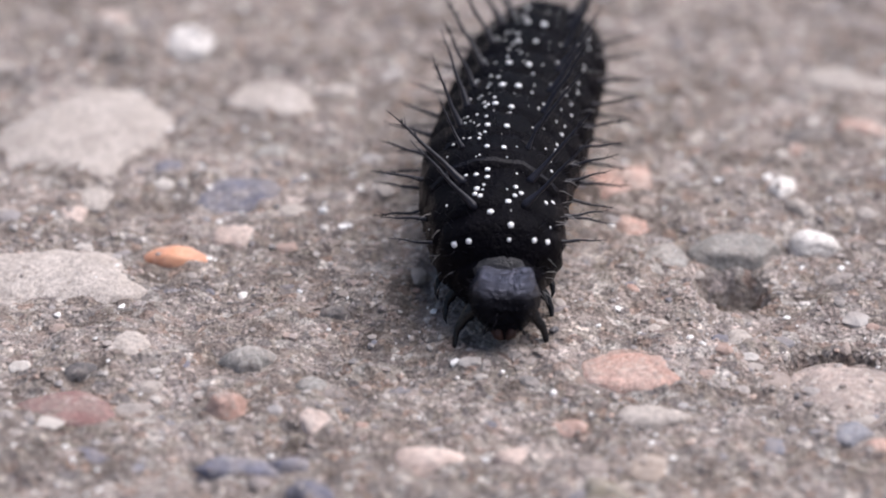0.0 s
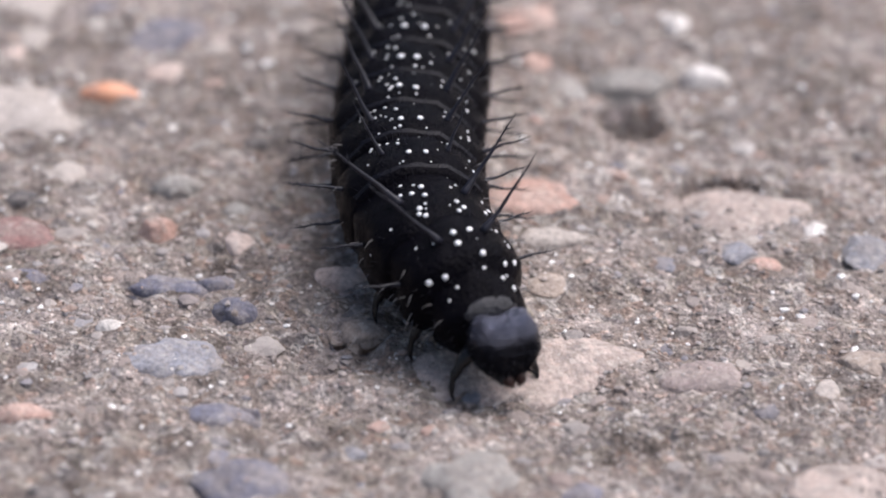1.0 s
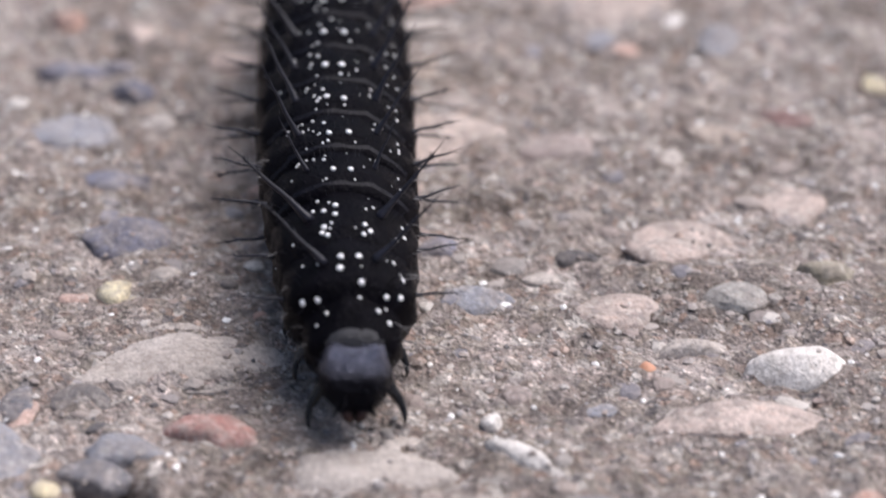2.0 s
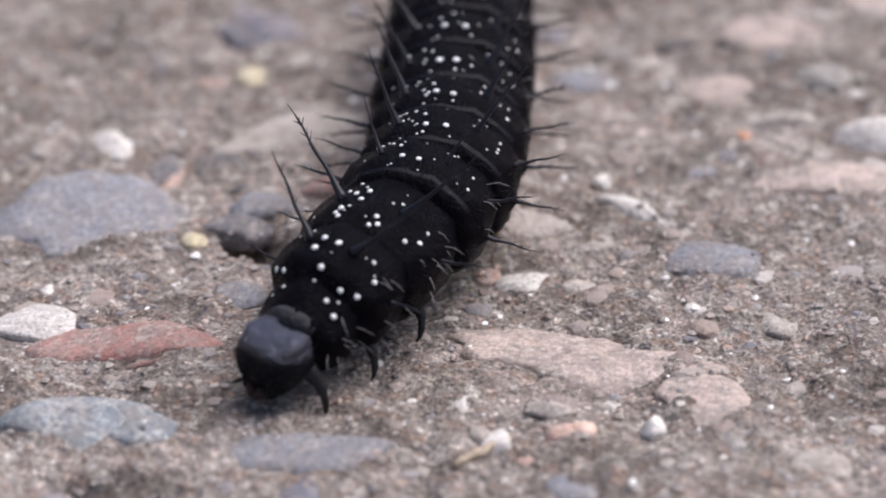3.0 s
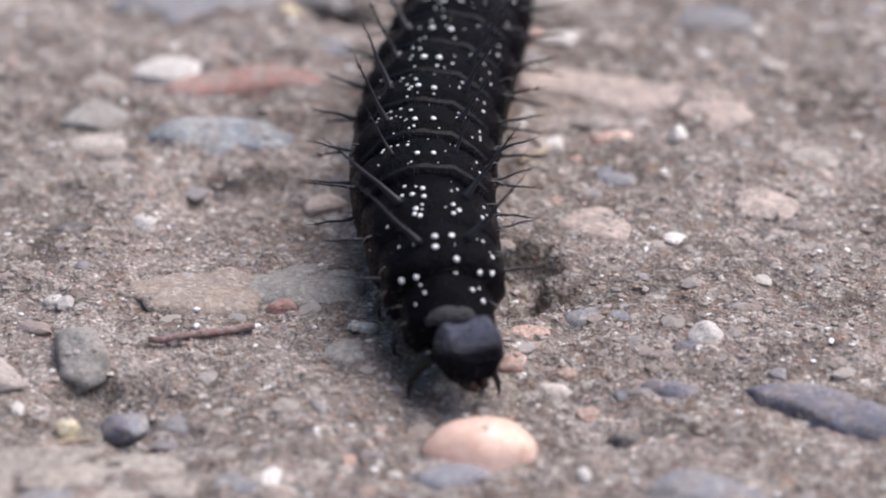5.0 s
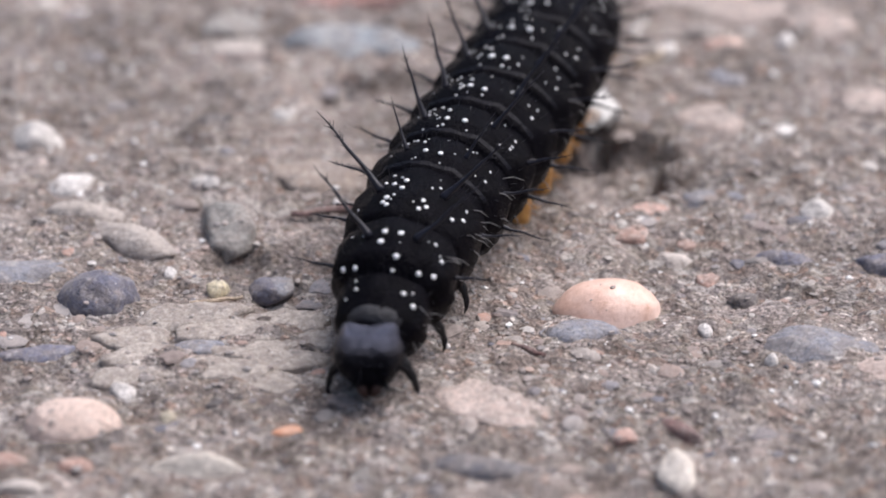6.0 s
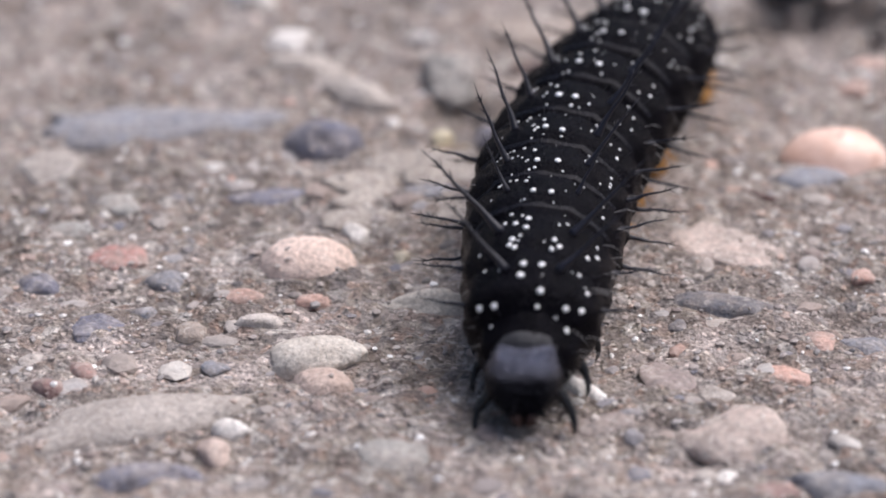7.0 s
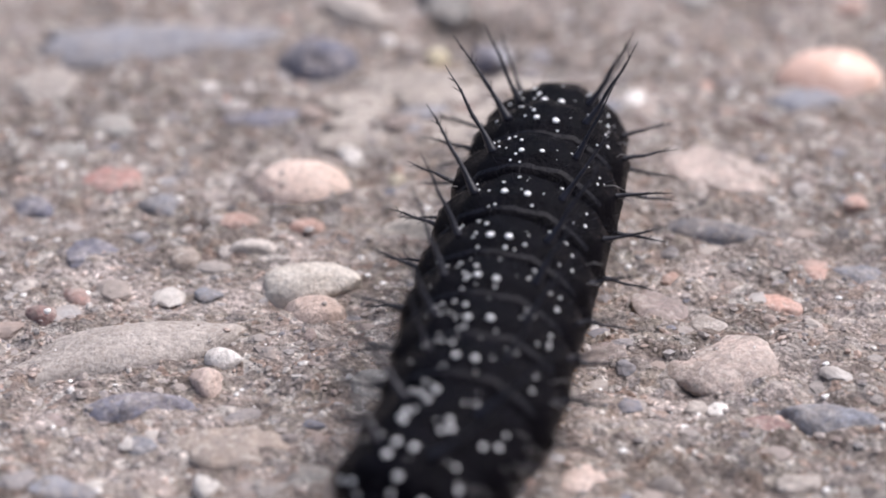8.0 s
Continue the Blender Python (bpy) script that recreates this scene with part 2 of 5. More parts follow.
def chip_material():
    m = Nodes("gravel chips", 0.8, 0.3)
    geo = m.tree.nodes.new("ShaderNodeNewGeometry")
    c = m.ramp(geo.outputs["Random Per Island"], (0.0, (0.36, 0.30, 0.27)), (0.12, (0.15, 0.155, 0.19)), (0.22, (0.47, 0.42, 0.385)), (0.36, (0.24, 0.225, 0.22)),
               (0.46, (0.36, 0.28, 0.245)), (0.505, (0.35, 0.29, 0.26)), (0.52, (0.5, 0.31, 0.25)), (0.535, (0.33, 0.285, 0.26)), (0.66, (0.26, 0.2, 0.185)), (0.74, (0.50, 0.45, 0.41)), (0.84, (0.19, 0.195, 0.235)), (0.95, (0.62, 0.58, 0.54)))
    c = m.mix(1.0, c, m.ramp(m.noise(0.4, 5, 0.7), (0.3, 0.7), (0.7, 1.25)), "MULTIPLY")
    c = m.mix(m.ramp(m.noise(0.8, 5, 0.7), (0.42, 0.05), (0.62, 0.6)), c, (0.31, 0.265, 0.242))
    m.colour(c).bump(m.noise(0.3, 5, 0.7), 0.1).bump(m.noise(0.08, 3), 0.03)
    return m.mat


def chitin(name, colour, rough, spec, relief=0.02, size=0.1, high=None):
    m = Nodes(name, rough, spec)
    m.shift()
    other = high or tuple(1.9 * c for c in colour)
    m.colour(m.ramp(m.noise(size * 4, 5), (0.35, colour), (0.7, other)))
    m.rough(m.ramp(m.noise(size * 3, 4), (0.3, rough * 0.8), (0.7, min(1.0, rough * 1.25))))
    m.bump(m.noise(size, 4), relief)
    return m.mat


SKIN = chitin("velvety black skin", (0.0018, 0.0016, 0.0028), 0.2, 0.035, 0.12, 0.16)
FOLD = chitin("shiny grey black fold", (0.004, 0.004, 0.0065), 0.3, 0.1, 0.05, 0.12)
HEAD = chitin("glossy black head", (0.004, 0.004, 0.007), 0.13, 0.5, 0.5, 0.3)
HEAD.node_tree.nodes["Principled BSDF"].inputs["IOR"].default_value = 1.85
# the sky's blue put into the tint of the reflection
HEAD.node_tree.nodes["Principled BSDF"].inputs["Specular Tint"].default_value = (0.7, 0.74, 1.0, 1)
# sky sheen on the crown and shade on the face, painted in by height
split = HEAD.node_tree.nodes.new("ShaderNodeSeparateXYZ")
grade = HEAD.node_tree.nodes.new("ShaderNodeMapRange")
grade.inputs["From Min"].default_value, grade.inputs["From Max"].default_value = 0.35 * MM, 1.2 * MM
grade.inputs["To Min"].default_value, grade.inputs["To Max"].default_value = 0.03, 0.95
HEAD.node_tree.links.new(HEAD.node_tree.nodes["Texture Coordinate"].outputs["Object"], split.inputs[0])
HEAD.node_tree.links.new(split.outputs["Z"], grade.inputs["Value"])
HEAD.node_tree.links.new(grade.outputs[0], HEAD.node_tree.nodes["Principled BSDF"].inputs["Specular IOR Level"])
sky_sheen = HEAD.node_tree.nodes.new("ShaderNodeMix")
sky_sheen.data_type, sky_sheen.blend_type = "RGBA", "MIX"
sky_sheen.inputs[6].default_value, sky_sheen.inputs[7].default_value = (0.004, 0.004, 0.006, 1), (0.008, 0.008, 0.012, 1)
HEAD.node_tree.links.new(grade.outputs[0], sky_sheen.inputs[0])
HEAD.node_tree.links.new(sky_sheen.outputs[2], HEAD.node_tree.nodes["Principled BSDF"].inputs["Base Color"])
MOUTH = chitin("brown black mouth", (0.02, 0.008, 0.006), 0.4, 0.3, 0.03, 0.15)
FACE = chitin("dull black face", (0.003, 0.003, 0.004), 0.4, 0.12, 0.04, 0.2)
LEG = chitin("black leg", (0.005, 0.0048, 0.006), 0.3, 0.35, 0.01, 0.05)
SHIELD = chitin("dull grey shield", (0.014, 0.014, 0.018), 0.36, 0.4, 0.12, 0.14, (0.04, 0.04, 0.047))
SPINE = chitin("black spine", (0.008, 0.008, 0.013), 0.34, 0.33, 0.01, 0.05)
PALE_HAIR = chitin("pale grey hair", (0.2, 0.19, 0.19), 0.4, 0.5, 0.005, 0.05)
SPOT = chitin("white wart", (0.84, 0.84, 0.85), 0.25, 0.7, 0.02, 0.06, (0.94, 0.94, 0.95))
PROLEG = chitin("orange proleg", (0.34, 0.15, 0.035), 0.5, 0.4, 0.03, 0.1, (0.6, 0.33, 0.11))
MORTAR = mortar_material()
GRIT = grit_material()
CHIPS = chip_material()

# ---- mesh helpers ----


def mesh_of(name, verts, faces, material, smooth=True):
    """A mesh from millimetres."""
    me = bpy.data.meshes.new(name)
    me.from_pydata((np.asarray(verts, float) * MM).tolist(), [], faces)
    me.polygons.foreach_set("use_smooth", [smooth] * len(me.polygons))
    me.materials.append(material)
    me.update()
    return me


def part(name, me, parent, m=None, label=""):
    ob = new(name, me)
    ob.parent = parent
    if m is not None:
        ob.matrix_basis = m
    if label:
        tagged(ob, label)
    return ob


def ball(level):
    bm = bmesh.new()
    bmesh.ops.create_icosphere(bm, subdivisions=level, radius=1.0)
    v = np.array([x.co[:] for x in bm.verts])
    f = [[x.index for x in face.verts] for face in bm.faces]
    bm.free()
    return v / np.linalg.norm(v, axis=1)[:, None], f


BALLS = {k: ball(k) for k in (1, 2, 3, 4)}


def tube(path, radii, sides=8):
    """Verts and faces of a tapered tube along a path in millimetres."""
    path = [Vector(p) for p in path]
    verts, faces = [], []
    for i, p in enumerate(path):
        way = (path[min(i + 1, len(path) - 1)] - path[max(i - 1, 0)]).normalized()
        side = way.cross(Vector((0.31, 0.2, 0.93)) if abs(way.z) < 0.9 else Vector((1, 0, 0))).normalized()
        up = side.cross(way)
        for k in range(sides):
            a = 2 * math.pi * k / sides
            verts.append(p + (side * math.cos(a) + up * math.sin(a)) * radii[i])
    for i in range(len(path) - 1):
        for k in range(sides):
            a, b = i * sides + k, i * sides + (k + 1) % sides
            faces.append([a, b, b + sides, a + sides])
    faces.append(list(range(sides))[::-1])
    faces.append(list(range(len(verts) - sides, len(verts))))
    return [v[:] for v in verts], faces


def joined(pieces):
    verts, faces = [], []
    for v, f in pieces:
        n = len(verts)
        verts += list(v)
        faces += [[n + i for i in face] for face in f]
    return verts, faces


# ---- ground ----


def lattice_noise(x, y, size, seed):
    """Smooth value noise in -1..1 on arrays, in cells of that size."""
    rng = np.random.RandomState(seed)
    table = rng.uniform(-1, 1, (256, 256))
    u, v = x / size + 1000.5, y / size + 1000.5
    i, j = np.floor(u).astype(int), np.floor(v).astype(int)
    a, b = u - i, v - j
    a, b = a * a * (3 - 2 * a), b * b * (3 - 2 * b)
    g = lambda p, q: table[p % 256, q % 256]
    return (g(i, j) * (1 - a) + g(i + 1, j) * a) * (1 - b) + (g(i, j + 1) * (1 - a) + g(i + 1, j + 1) * a) * b


# hollows in the mortar: centre, half width, half depth, how deep
HOLLOWS = [
    (11.0, -4.0, 1.5, 1.6, 1.9),
    (14.3, -10.2, 1.7, 1.7, 1.6),
    (2.1, -76.9, 3.9, 4.0, 1.4),
    (0.1, -77.6, 1.2, 1.3, 0.4),
    (-3.4, -50.2, 1.2, 1.4, 1.4),
    (-2.5, -50.8, 0.9, 1.2, 0.9),
    (1.5, -73.6, 1.5, 1.2, 0.7),
    (-10.6, -88.4, 2.4, 1.6, 0.4),
    (-8.2, -68.5, 3.0, 1.6, 0.35),
    (-2.0, -28.0, 2.2, 2.2, 0.4),
    (-12.3, -85.3, 2.0, 1.5, 0.9),
    (-7.0, -67.9, 3.2, 1.3, 0.55),
    (-1.2, -23.8, 2.2, 1.6, 0.6),
]


def swell(x, y):
    """The slow rise and fall of the surface, in millimetres."""
    return 0.22 * lattice_noise(x, y, 9.0, 1) + 0.26 * lattice_noise(x + y * 0.3, y, 3.1, 2)


def ground_height(x, y):
    """Height of the mortar in millimetres."""
    z = swell(x, y) + 0.2 * lattice_noise(x, y - 0.4 * x, 1.3, 3)
    z = z + 0.115 * lattice_noise(x, y, 0.62, 4) + 0.06 * lattice_noise(x + 0.5 * y, y, 0.33, 5)
    for cx, cy, w, d, deep in HOLLOWS:
        wob = 1 + 0.25 * lattice_noise(x, y, 1.1, 6) + 0.12 * lattice_noise(x, y, 0.45, 7)
        r = np.sqrt(((x - cx) / w) ** 2 + ((y - cy) / d) ** 2) * wob
        steep = 9 * max(1.0, min(w, d) / 1.5)
        inside = 1 / (1 + np.exp(np.minimum((r - 0.85) * steep, 60)))
        z = z - inside * deep * (1 + 0.22 * lattice_noise(x, y, 0.7, 8))
    return z


def stretch(lo, hi, step):
    """Even steps between lo and hi, then ever wider ones to the horizon."""
    core = list(np.arange(lo, hi + step / 2, step))
    out, d = [], step
    while d < 4e5:
        d *= 1.9
        out.append(d)
    far = np.cumsum(out)
    return np.array([lo - f for f in far[::-1]] + core + [core[-1] + f for f in far])


def build_ground():
    xs, ys = stretch(-36, 34, 0.17), stretch(-133, 40, 0.17)
    X, Y = np.meshgrid(xs, ys)
    near = 1 / (1 + (np.maximum(0, np.maximum(np.abs(X) - 60, np.abs(Y + 50) - 110)) / 30) ** 2)
    Z = ground_height(X, Y) * near
    nx, ny = len(xs), len(ys)
    me = bpy.data.meshes.new("ground")
    me.vertices.add(nx * ny)
    me.vertices.foreach_set("co", (np.stack([X, Y, Z], 2) * MM).ravel().astype(np.float32))
    a = (np.arange(ny - 1)[:, None] * nx + np.arange(nx - 1)[None]).ravel()
    quads = np.stack([a, a + 1, a + nx + 1, a + nx], 1).ravel()
    n = len(a)
    me.loops.add(4 * n)
    me.loops.foreach_set("vertex_index", quads.astype(np.int32))
    me.polygons.add(n)
    me.polygons.foreach_set("loop_start", np.arange(0, 4 * n, 4, dtype=np.int32))
    me.polygons.foreach_set("use_smooth", np.ones(n, dtype=bool))
    me.materials.append(MORTAR)
    me.update()
    me.validate()
    return tagged(new("ground", me), "weathered grey brown concrete surface with embedded gravel", "ground", kind="structure")


build_ground()

# ---- the caterpillar ----

# front to back: half width, weight of its length
RINGS = [("prothorax", 1.7, 0.3), ("thorax_segment", 2.3, 0.95), ("thorax_segment", 2.55, 1.0)] + \
        [("abdomen_segment", r, w) for r, w in ((2.76, 0.9), (2.86, 0.95), (2.92, 1.0), (2.94, 1.1), (2.92, 1.2), (2.86, 1.2), (2.74, 1.0), (2.5, 0.75))] + \
        [("abdomen_segment", 2.2, 0.4), ("tail_segment", 1.7, 0.35)]
SQUASH = 0.93


def ring_height(r):
    """Height of a ring's axis over the ground."""
    return r * SQUASH + 0.72


# of each ring: half width, half length, where its front rounds off, how its back narrows, how deep its folds are
SHAPES = []
for k, (_, r, _) in enumerate(RINGS):
    half = (1.7, 1.95, 2.4)[k] if k < 3 else 1.9 if k < 11 else 1.6
    SHAPES.append((r, half, (0.25, 0.3, 0.66)[k] if k < 3 else 0.72, 1.7 if k >= 11 else 1.0, 0.19 if k < 3 else 0.23))


def ring_radius(shape, y):
    """Half width of a ring at y millimetres behind its middle."""
    r, half, blunt, back, crease = shape
    u = max(-1.0, min(1.0, y / half))
    k = (1 - crease * abs(u) ** 2.2 * (1.0 if u < 0 else back)) * (1 - 0.008 * math.cos(u * 11))
    shoulder = blunt if u < 0 else 0.72
    if abs(u) > shoulder:
        e = (abs(u) - shoulder) / (1 - shoulder)
        k *= math.sqrt(max(0.0, 1 - e * e)) * 0.85 + 0.15 * (1 - e)
    return r * k


def ring_mesh(name, shape):
    """A bulging ring of the body with annular folds, closed at both ends."""
    sides, steps = 44, 26
    verts, faces = [], []
    for i in range(steps + 1):
        u = math.sin(math.pi / 2 * (-1 + 2 * i / steps))
        q0 = ring_radius(shape, u * shape[1])
        for j in range(sides):
            a = 2 * math.pi * j / sides
            x, z = math.sin(a), math.cos(a)
            fold = 1 + 0.06 * math.exp(-((abs(x) - 0.93) / 0.12) ** 2) - 0.05 * math.exp(-((z + 0.25) / 0.1) ** 2)
            lump = 1 + 0.018 * math.sin(5 * a + 3 * u) + 0.014 * math.sin(11 * a - 5 * u) + 0.012 * math.sin(17 * a + 9 * u)
            q = q0 * fold * lump
            verts.append((x * q, u * shape[1], z * q * SQUASH))
    for i in range(steps):
        for j in range(sides):
            a, b = i * sides + j, i * sides + (j + 1) % sides
            faces.append([a, b, b + sides, a + sides])
    faces.append(list(range(sides)))
    faces.append(list(range(len(verts) - sides, len(verts)))[::-1])
    me = mesh_of(name, verts, faces, SKIN)
    me.materials.append(FOLD)
    for i in range(steps):
        u = math.sin(math.pi / 2 * (-1 + (2 * i + 1) / steps))
        if -0.63 < u < -0.55:
            for j in range(sides):
                a = 2 * math.pi * (j + 0.5) / sides
                if math.cos(a) > 0.35 and shape[0] > 2.6:
                    me.polygons[i * sides + j].material_index = 1
    return me


def spine_mesh(length, thick, seed):
    """A stiff spine along +Z with a swollen foot and fine side bristles."""
    rng = random.Random(seed)
    bend = rng.uniform(0.03, 0.08) * length
    n = 18
    path = [(bend * (i / n) ** 2, 0.025 * math.sin(i * 0.7 + seed), length * i / n - 0.12) for i in range(n + 1)]
    foot = (2.0, 1.75, 1.4, 1.2)
    radii = [thick * (foot[i] if i < 4 else (1.12 - 1.02 * (i / n) ** 1.15) * rng.uniform(0.84, 1.12)) for i in range(n + 1)]
    pieces = [tube(path, radii, 8)]
    for k in range(rng.randint(9, 12)):
        h = rng.uniform(0.12, 0.84) * length
        a = rng.uniform(0, 2 * math.pi)
        out = rng.uniform(0.18, 0.42) * (0.6 + 0.4 * (1 - h / length))
        c = (bend * (h / length) ** 2, 0, h - 0.12)
        tip = (c[0] + out * 0.7 * math.cos(a), c[1] + out * 0.7 * math.sin(a), c[2] + out * 0.9)
        pieces.append(tube([c, tip], [thick * 0.24, 0.008], 4))
    return mesh_of("spine", *joined(pieces), SPINE)


LONG_SPINES = [spine_mesh(3.3, 0.09, s) for s in (1, 2, 3, 7)]
SHORT_SPINES = [spine_mesh(2.3, 0.08, s) for s in (4, 5, 6, 8)]


def spot_mesh():
    """A low white wart, one millimetre across."""
    v, f = BALLS[2]
    q = 1 + 0.16 * np.sin(5 * np.arctan2(v[:, 1], v[:, 0])) * (1 - v[:, 2] ** 2)
    return mesh_of("white_spot", np.stack([v[:, 0] * 0.5 * q, v[:, 1] * 0.5 * q, v[:, 2] * 0.3], 1), f, SPOT)


SPOT_MESH = spot_mesh()


def leg_mesh(side):
    """A jointed, hooked thoracic leg whose foot is down and outside."""
    s = side
    pieces = [tube([(0, 0, 0.25), (0.3 * s, -0.05, 0.02), (0.58 * s, -0.1, -0.25), (0.66 * s, -0.13, -0.36), (0.9 * s, -0.22, -0.68), (0.96 * s, -0.26, -0.78),
                    (1.08 * s, -0.38, -1.12), (1.1 * s, -0.5, -1.4), (1.02 * s, -0.6, -1.62)], [0.4, 0.34, 0.28, 0.22, 0.21, 0.16, 0.14, 0.085, 0.02], 10)]
    rng = random.Random(7 + side)
    for k in range(8):
        u = rng.random()
        c = (s * (0.35 + 0.65 * u), -0.05 - 0.3 * u, -0.1 - 0.95 * u)
        pieces.append(tube([c, (c[0] + s * rng.uniform(0.1, 0.35), c[1] + rng.uniform(-0.2, 0.2), c[2] - rng.uniform(0.0, 0.3))], [0.025, 0.005], 4))
    verts, faces = joined(pieces)
    return mesh_of("leg", np.array(verts) * (0.88, 1.0, 0.92), faces, LEG)


LEGS = {-1: leg_mesh(-1), 1: leg_mesh(1)}


def proleg_mesh(side):
    """A fleshy orange foot with a fringe of pale hairs."""
    verts, faces = tube([(0, 0, 0.3), (0.12 * side, 0, -0.15), (0.2 * side, 0, -0.5), (0.22 * side, 0, -0.78), (0.2 * side, 0, -0.9)], [0.75, 0.7, 0.56, 0.55, 0.4], 14)
    pieces = [(verts, faces)]
    rng = random.Random(11 + side)
    for k in range(22):
        a = rng.uniform(0, 2 * math.pi)
        c = (0.2 * side + 0.58 * math.cos(a), 0.58 * math.sin(a), rng.uniform(-0.6, 0.0))
        pieces.append(tube([c, (c[0] + 0.45 * math.cos(a), c[1] + 0.4 * math.sin(a), c[2] - 0.15)], [0.022, 0.005], 4))
    return mesh_of("proleg", *joined(pieces), PROLEG)


PROLEGS = {-1: proleg_mesh(-1), 1: proleg_mesh(1)}


def on_ring(shape, angle, y, lift=0.0):
    """Place and outward direction on a ring: angle from the top in degrees, y to the back in millimetres."""
    a = radians(angle)
    q = ring_radius(shape, y) + lift
    slope = (ring_radius(shape, y + 0.05) - ring_radius(shape, y - 0.05)) / 0.1
    p = Vector((math.sin(a) * q, y, math.cos(a) * q * SQUASH))
    return p * MM, Vector((math.sin(a) * SQUASH, -slope, math.cos(a))).normalized()


def stand(place, way, spin=0.0, size=1.0):
    """A pose at place whose z points along way."""
    m = Matrix.Translation(place) @ way.to_track_quat("Z", "Y").to_matrix().to_4x4()
    return m @ Matrix.Rotation(spin, 4, "Z") @ Matrix.Scale(size, 4)


def add_spine(seg, shape, angle, y, lean, back, size, long, rng):
    """A spine that stands on a ring at angle and points out at lean, both in degrees from the top, and backwards."""
    place, _ = on_ring(shape, angle, y)
    a = radians(lean + rng.uniform(-5, 5))
    way = Vector((math.sin(a), back + rng.uniform(-0.08, 0.08), math.cos(a))).normalized()
    me = rng.choice(LONG_SPINES if long else SHORT_SPINES)
    part("spine", me, seg, stand(place, way, rng.uniform(0, 6.28), size * rng.uniform(0.92, 1.08)))


def add_spots(seg, shape, k, rng):
    """Rows of warts round the back and sides of a ring."""
    if k == 0:
        rows = [(0.2, (50, -50, 64, -64), 0.3), (0.6, (34, -34), 0.26), (0.1, (80, -80), 0.26)]
    elif k == 1:
        # two in line on one side of the middle, then the square of four behind the dark band
        rows = [(-1.2, (9,), 0.3), (-0.8, (10,), 0.34), (-1.05, (38, -38), 0.38), (-0.85, (55, -54), 0.36), (-0.35, (64, -66), 0.32), (-0.6, (79, -77), 0.3),
                (-0.15, (8.5, -8.5), 0.4), (0.4, (8, -8), 0.38),
                (0.0, (58, -58, 70, -71), 0.34), (0.35, (64, -63, 84, -84), 0.3), (0.55, (45, -46), 0.24)]
    elif k == 2:
        rows = [(-1.25, (15, -16), 0.34), (-1.1, (20, -21), 0.32), (-0.8, (16, -18), 0.34), (-0.15, (8, -8), 0.38), (0.15, (17, -18), 0.28), (0.35, (8, -7), 0.3), (0.35, (25, -26), 0.26), (0.6, (12, -13), 0.2),
                (0.9, (21, -22), 0.2), (-0.4, (57, -56), 0.32), (-0.1, (64, -65), 0.34), (0.2, (56, -57, 72, -71), 0.28), (-0.3, (82, -83), 0.26), (-0.9, (48, -49), 0.28)]
    else:
        rows = [(-0.5, (7, -7), 0.36), (-0.2, (17, -18), 0.14), (0.05, (27, -28), 0.16), (0.22, (10, -11), 0.2), (0.55, (19, -20), 0.19), (0.75, (6, -7), 0.15), (0.8, (31, -33), 0.18),
                (-0.95, (12, -14), 0.14), (-0.75, (30, -29), 0.16), (-0.45, (54, -56), 0.24), (-0.1, (62, -63), 0.28), (0.25, (52, -53), 0.22), (0.4, (67, -68), 0.25),
                (-0.35, (74, -73), 0.21), (0.7, (59, -58), 0.18), (-0.25, (88, -87), 0.2), (0.15, (97, -96), 0.2), (-0.7, (44, -43), 0.15)]
    wild = 0.9 if k < 3 else 2.0
    for y, angles, size in rows:
        for a in angles:
            if k > 2 and size < 0.3 and rng.random() < 0.14:
                continue
            place, way = on_ring(shape, a + rng.uniform(-wild, wild), y + rng.uniform(-wild, wild) * 0.04, -0.015)
            part("white_spot", SPOT_MESH, seg, stand(place, way, rng.uniform(0, 6), 0.7 * size * rng.uniform(0.78, 1.12)))
    # tiny white dots at random: small warts, and glints of the skin put in as white
    for i in range(8 if k < 3 else 26):
        place, way = on_ring(shape, rng.uniform(-95, 95), rng.uniform(-1.1, 1.1), -0.01)
        part("white_spot", SPOT_MESH, seg, stand(place, way, rng.uniform(0, 6), rng.uniform(0.06, 0.14)))


def fuzz_mesh(shape, seed):
    """Short fine hairs over a ring."""
    rng = random.Random(seed)
    pieces = []
    for k in range(55):
        p, w = on_ring(shape, rng.uniform(-115, 115), rng.uniform(-1.4, 1.4))
        p = p / MM
        w = (w + Vector((rng.uniform(-0.4, 0.4), rng.uniform(-0.2, 0.6), rng.uniform(-0.3, 0.3)))).normalized()
        pieces.append(tube([p - w * 0.04, p + w * rng.uniform(0.15, 0.42)], [0.014, 0.004], 3))
    return mesh_of("fine_hair", *joined(pieces), SPINE)


def pale_hair_mesh(shape, count, seed):
    """Longer pale hairs on the flanks of a ring, bent forward and down."""
    rng = random.Random(seed)
    pieces = []
    for k in range(count):
        p, w = on_ring(shape, rng.choice((-1, 1)) * rng.uniform(58, 118), rng.uniform(-0.9, 0.7))
        p = p / MM
        w = (w + Vector((0, rng.uniform(-0.9, 0.1), rng.uniform(-0.5, 0.2)))).normalized()
        n = rng.uniform(0.5, 1.0)
        q = p + w * n * 0.55 + Vector((0, 0, 0.05))
        pieces.append(tube([p - w * 0.05, q, p + w * n + Vector((0, 0, -0.16 * n))], [0.016, 0.012, 0.004], 4))
    return mesh_of("pale_hair", *joined(pieces), PALE_HAIR)


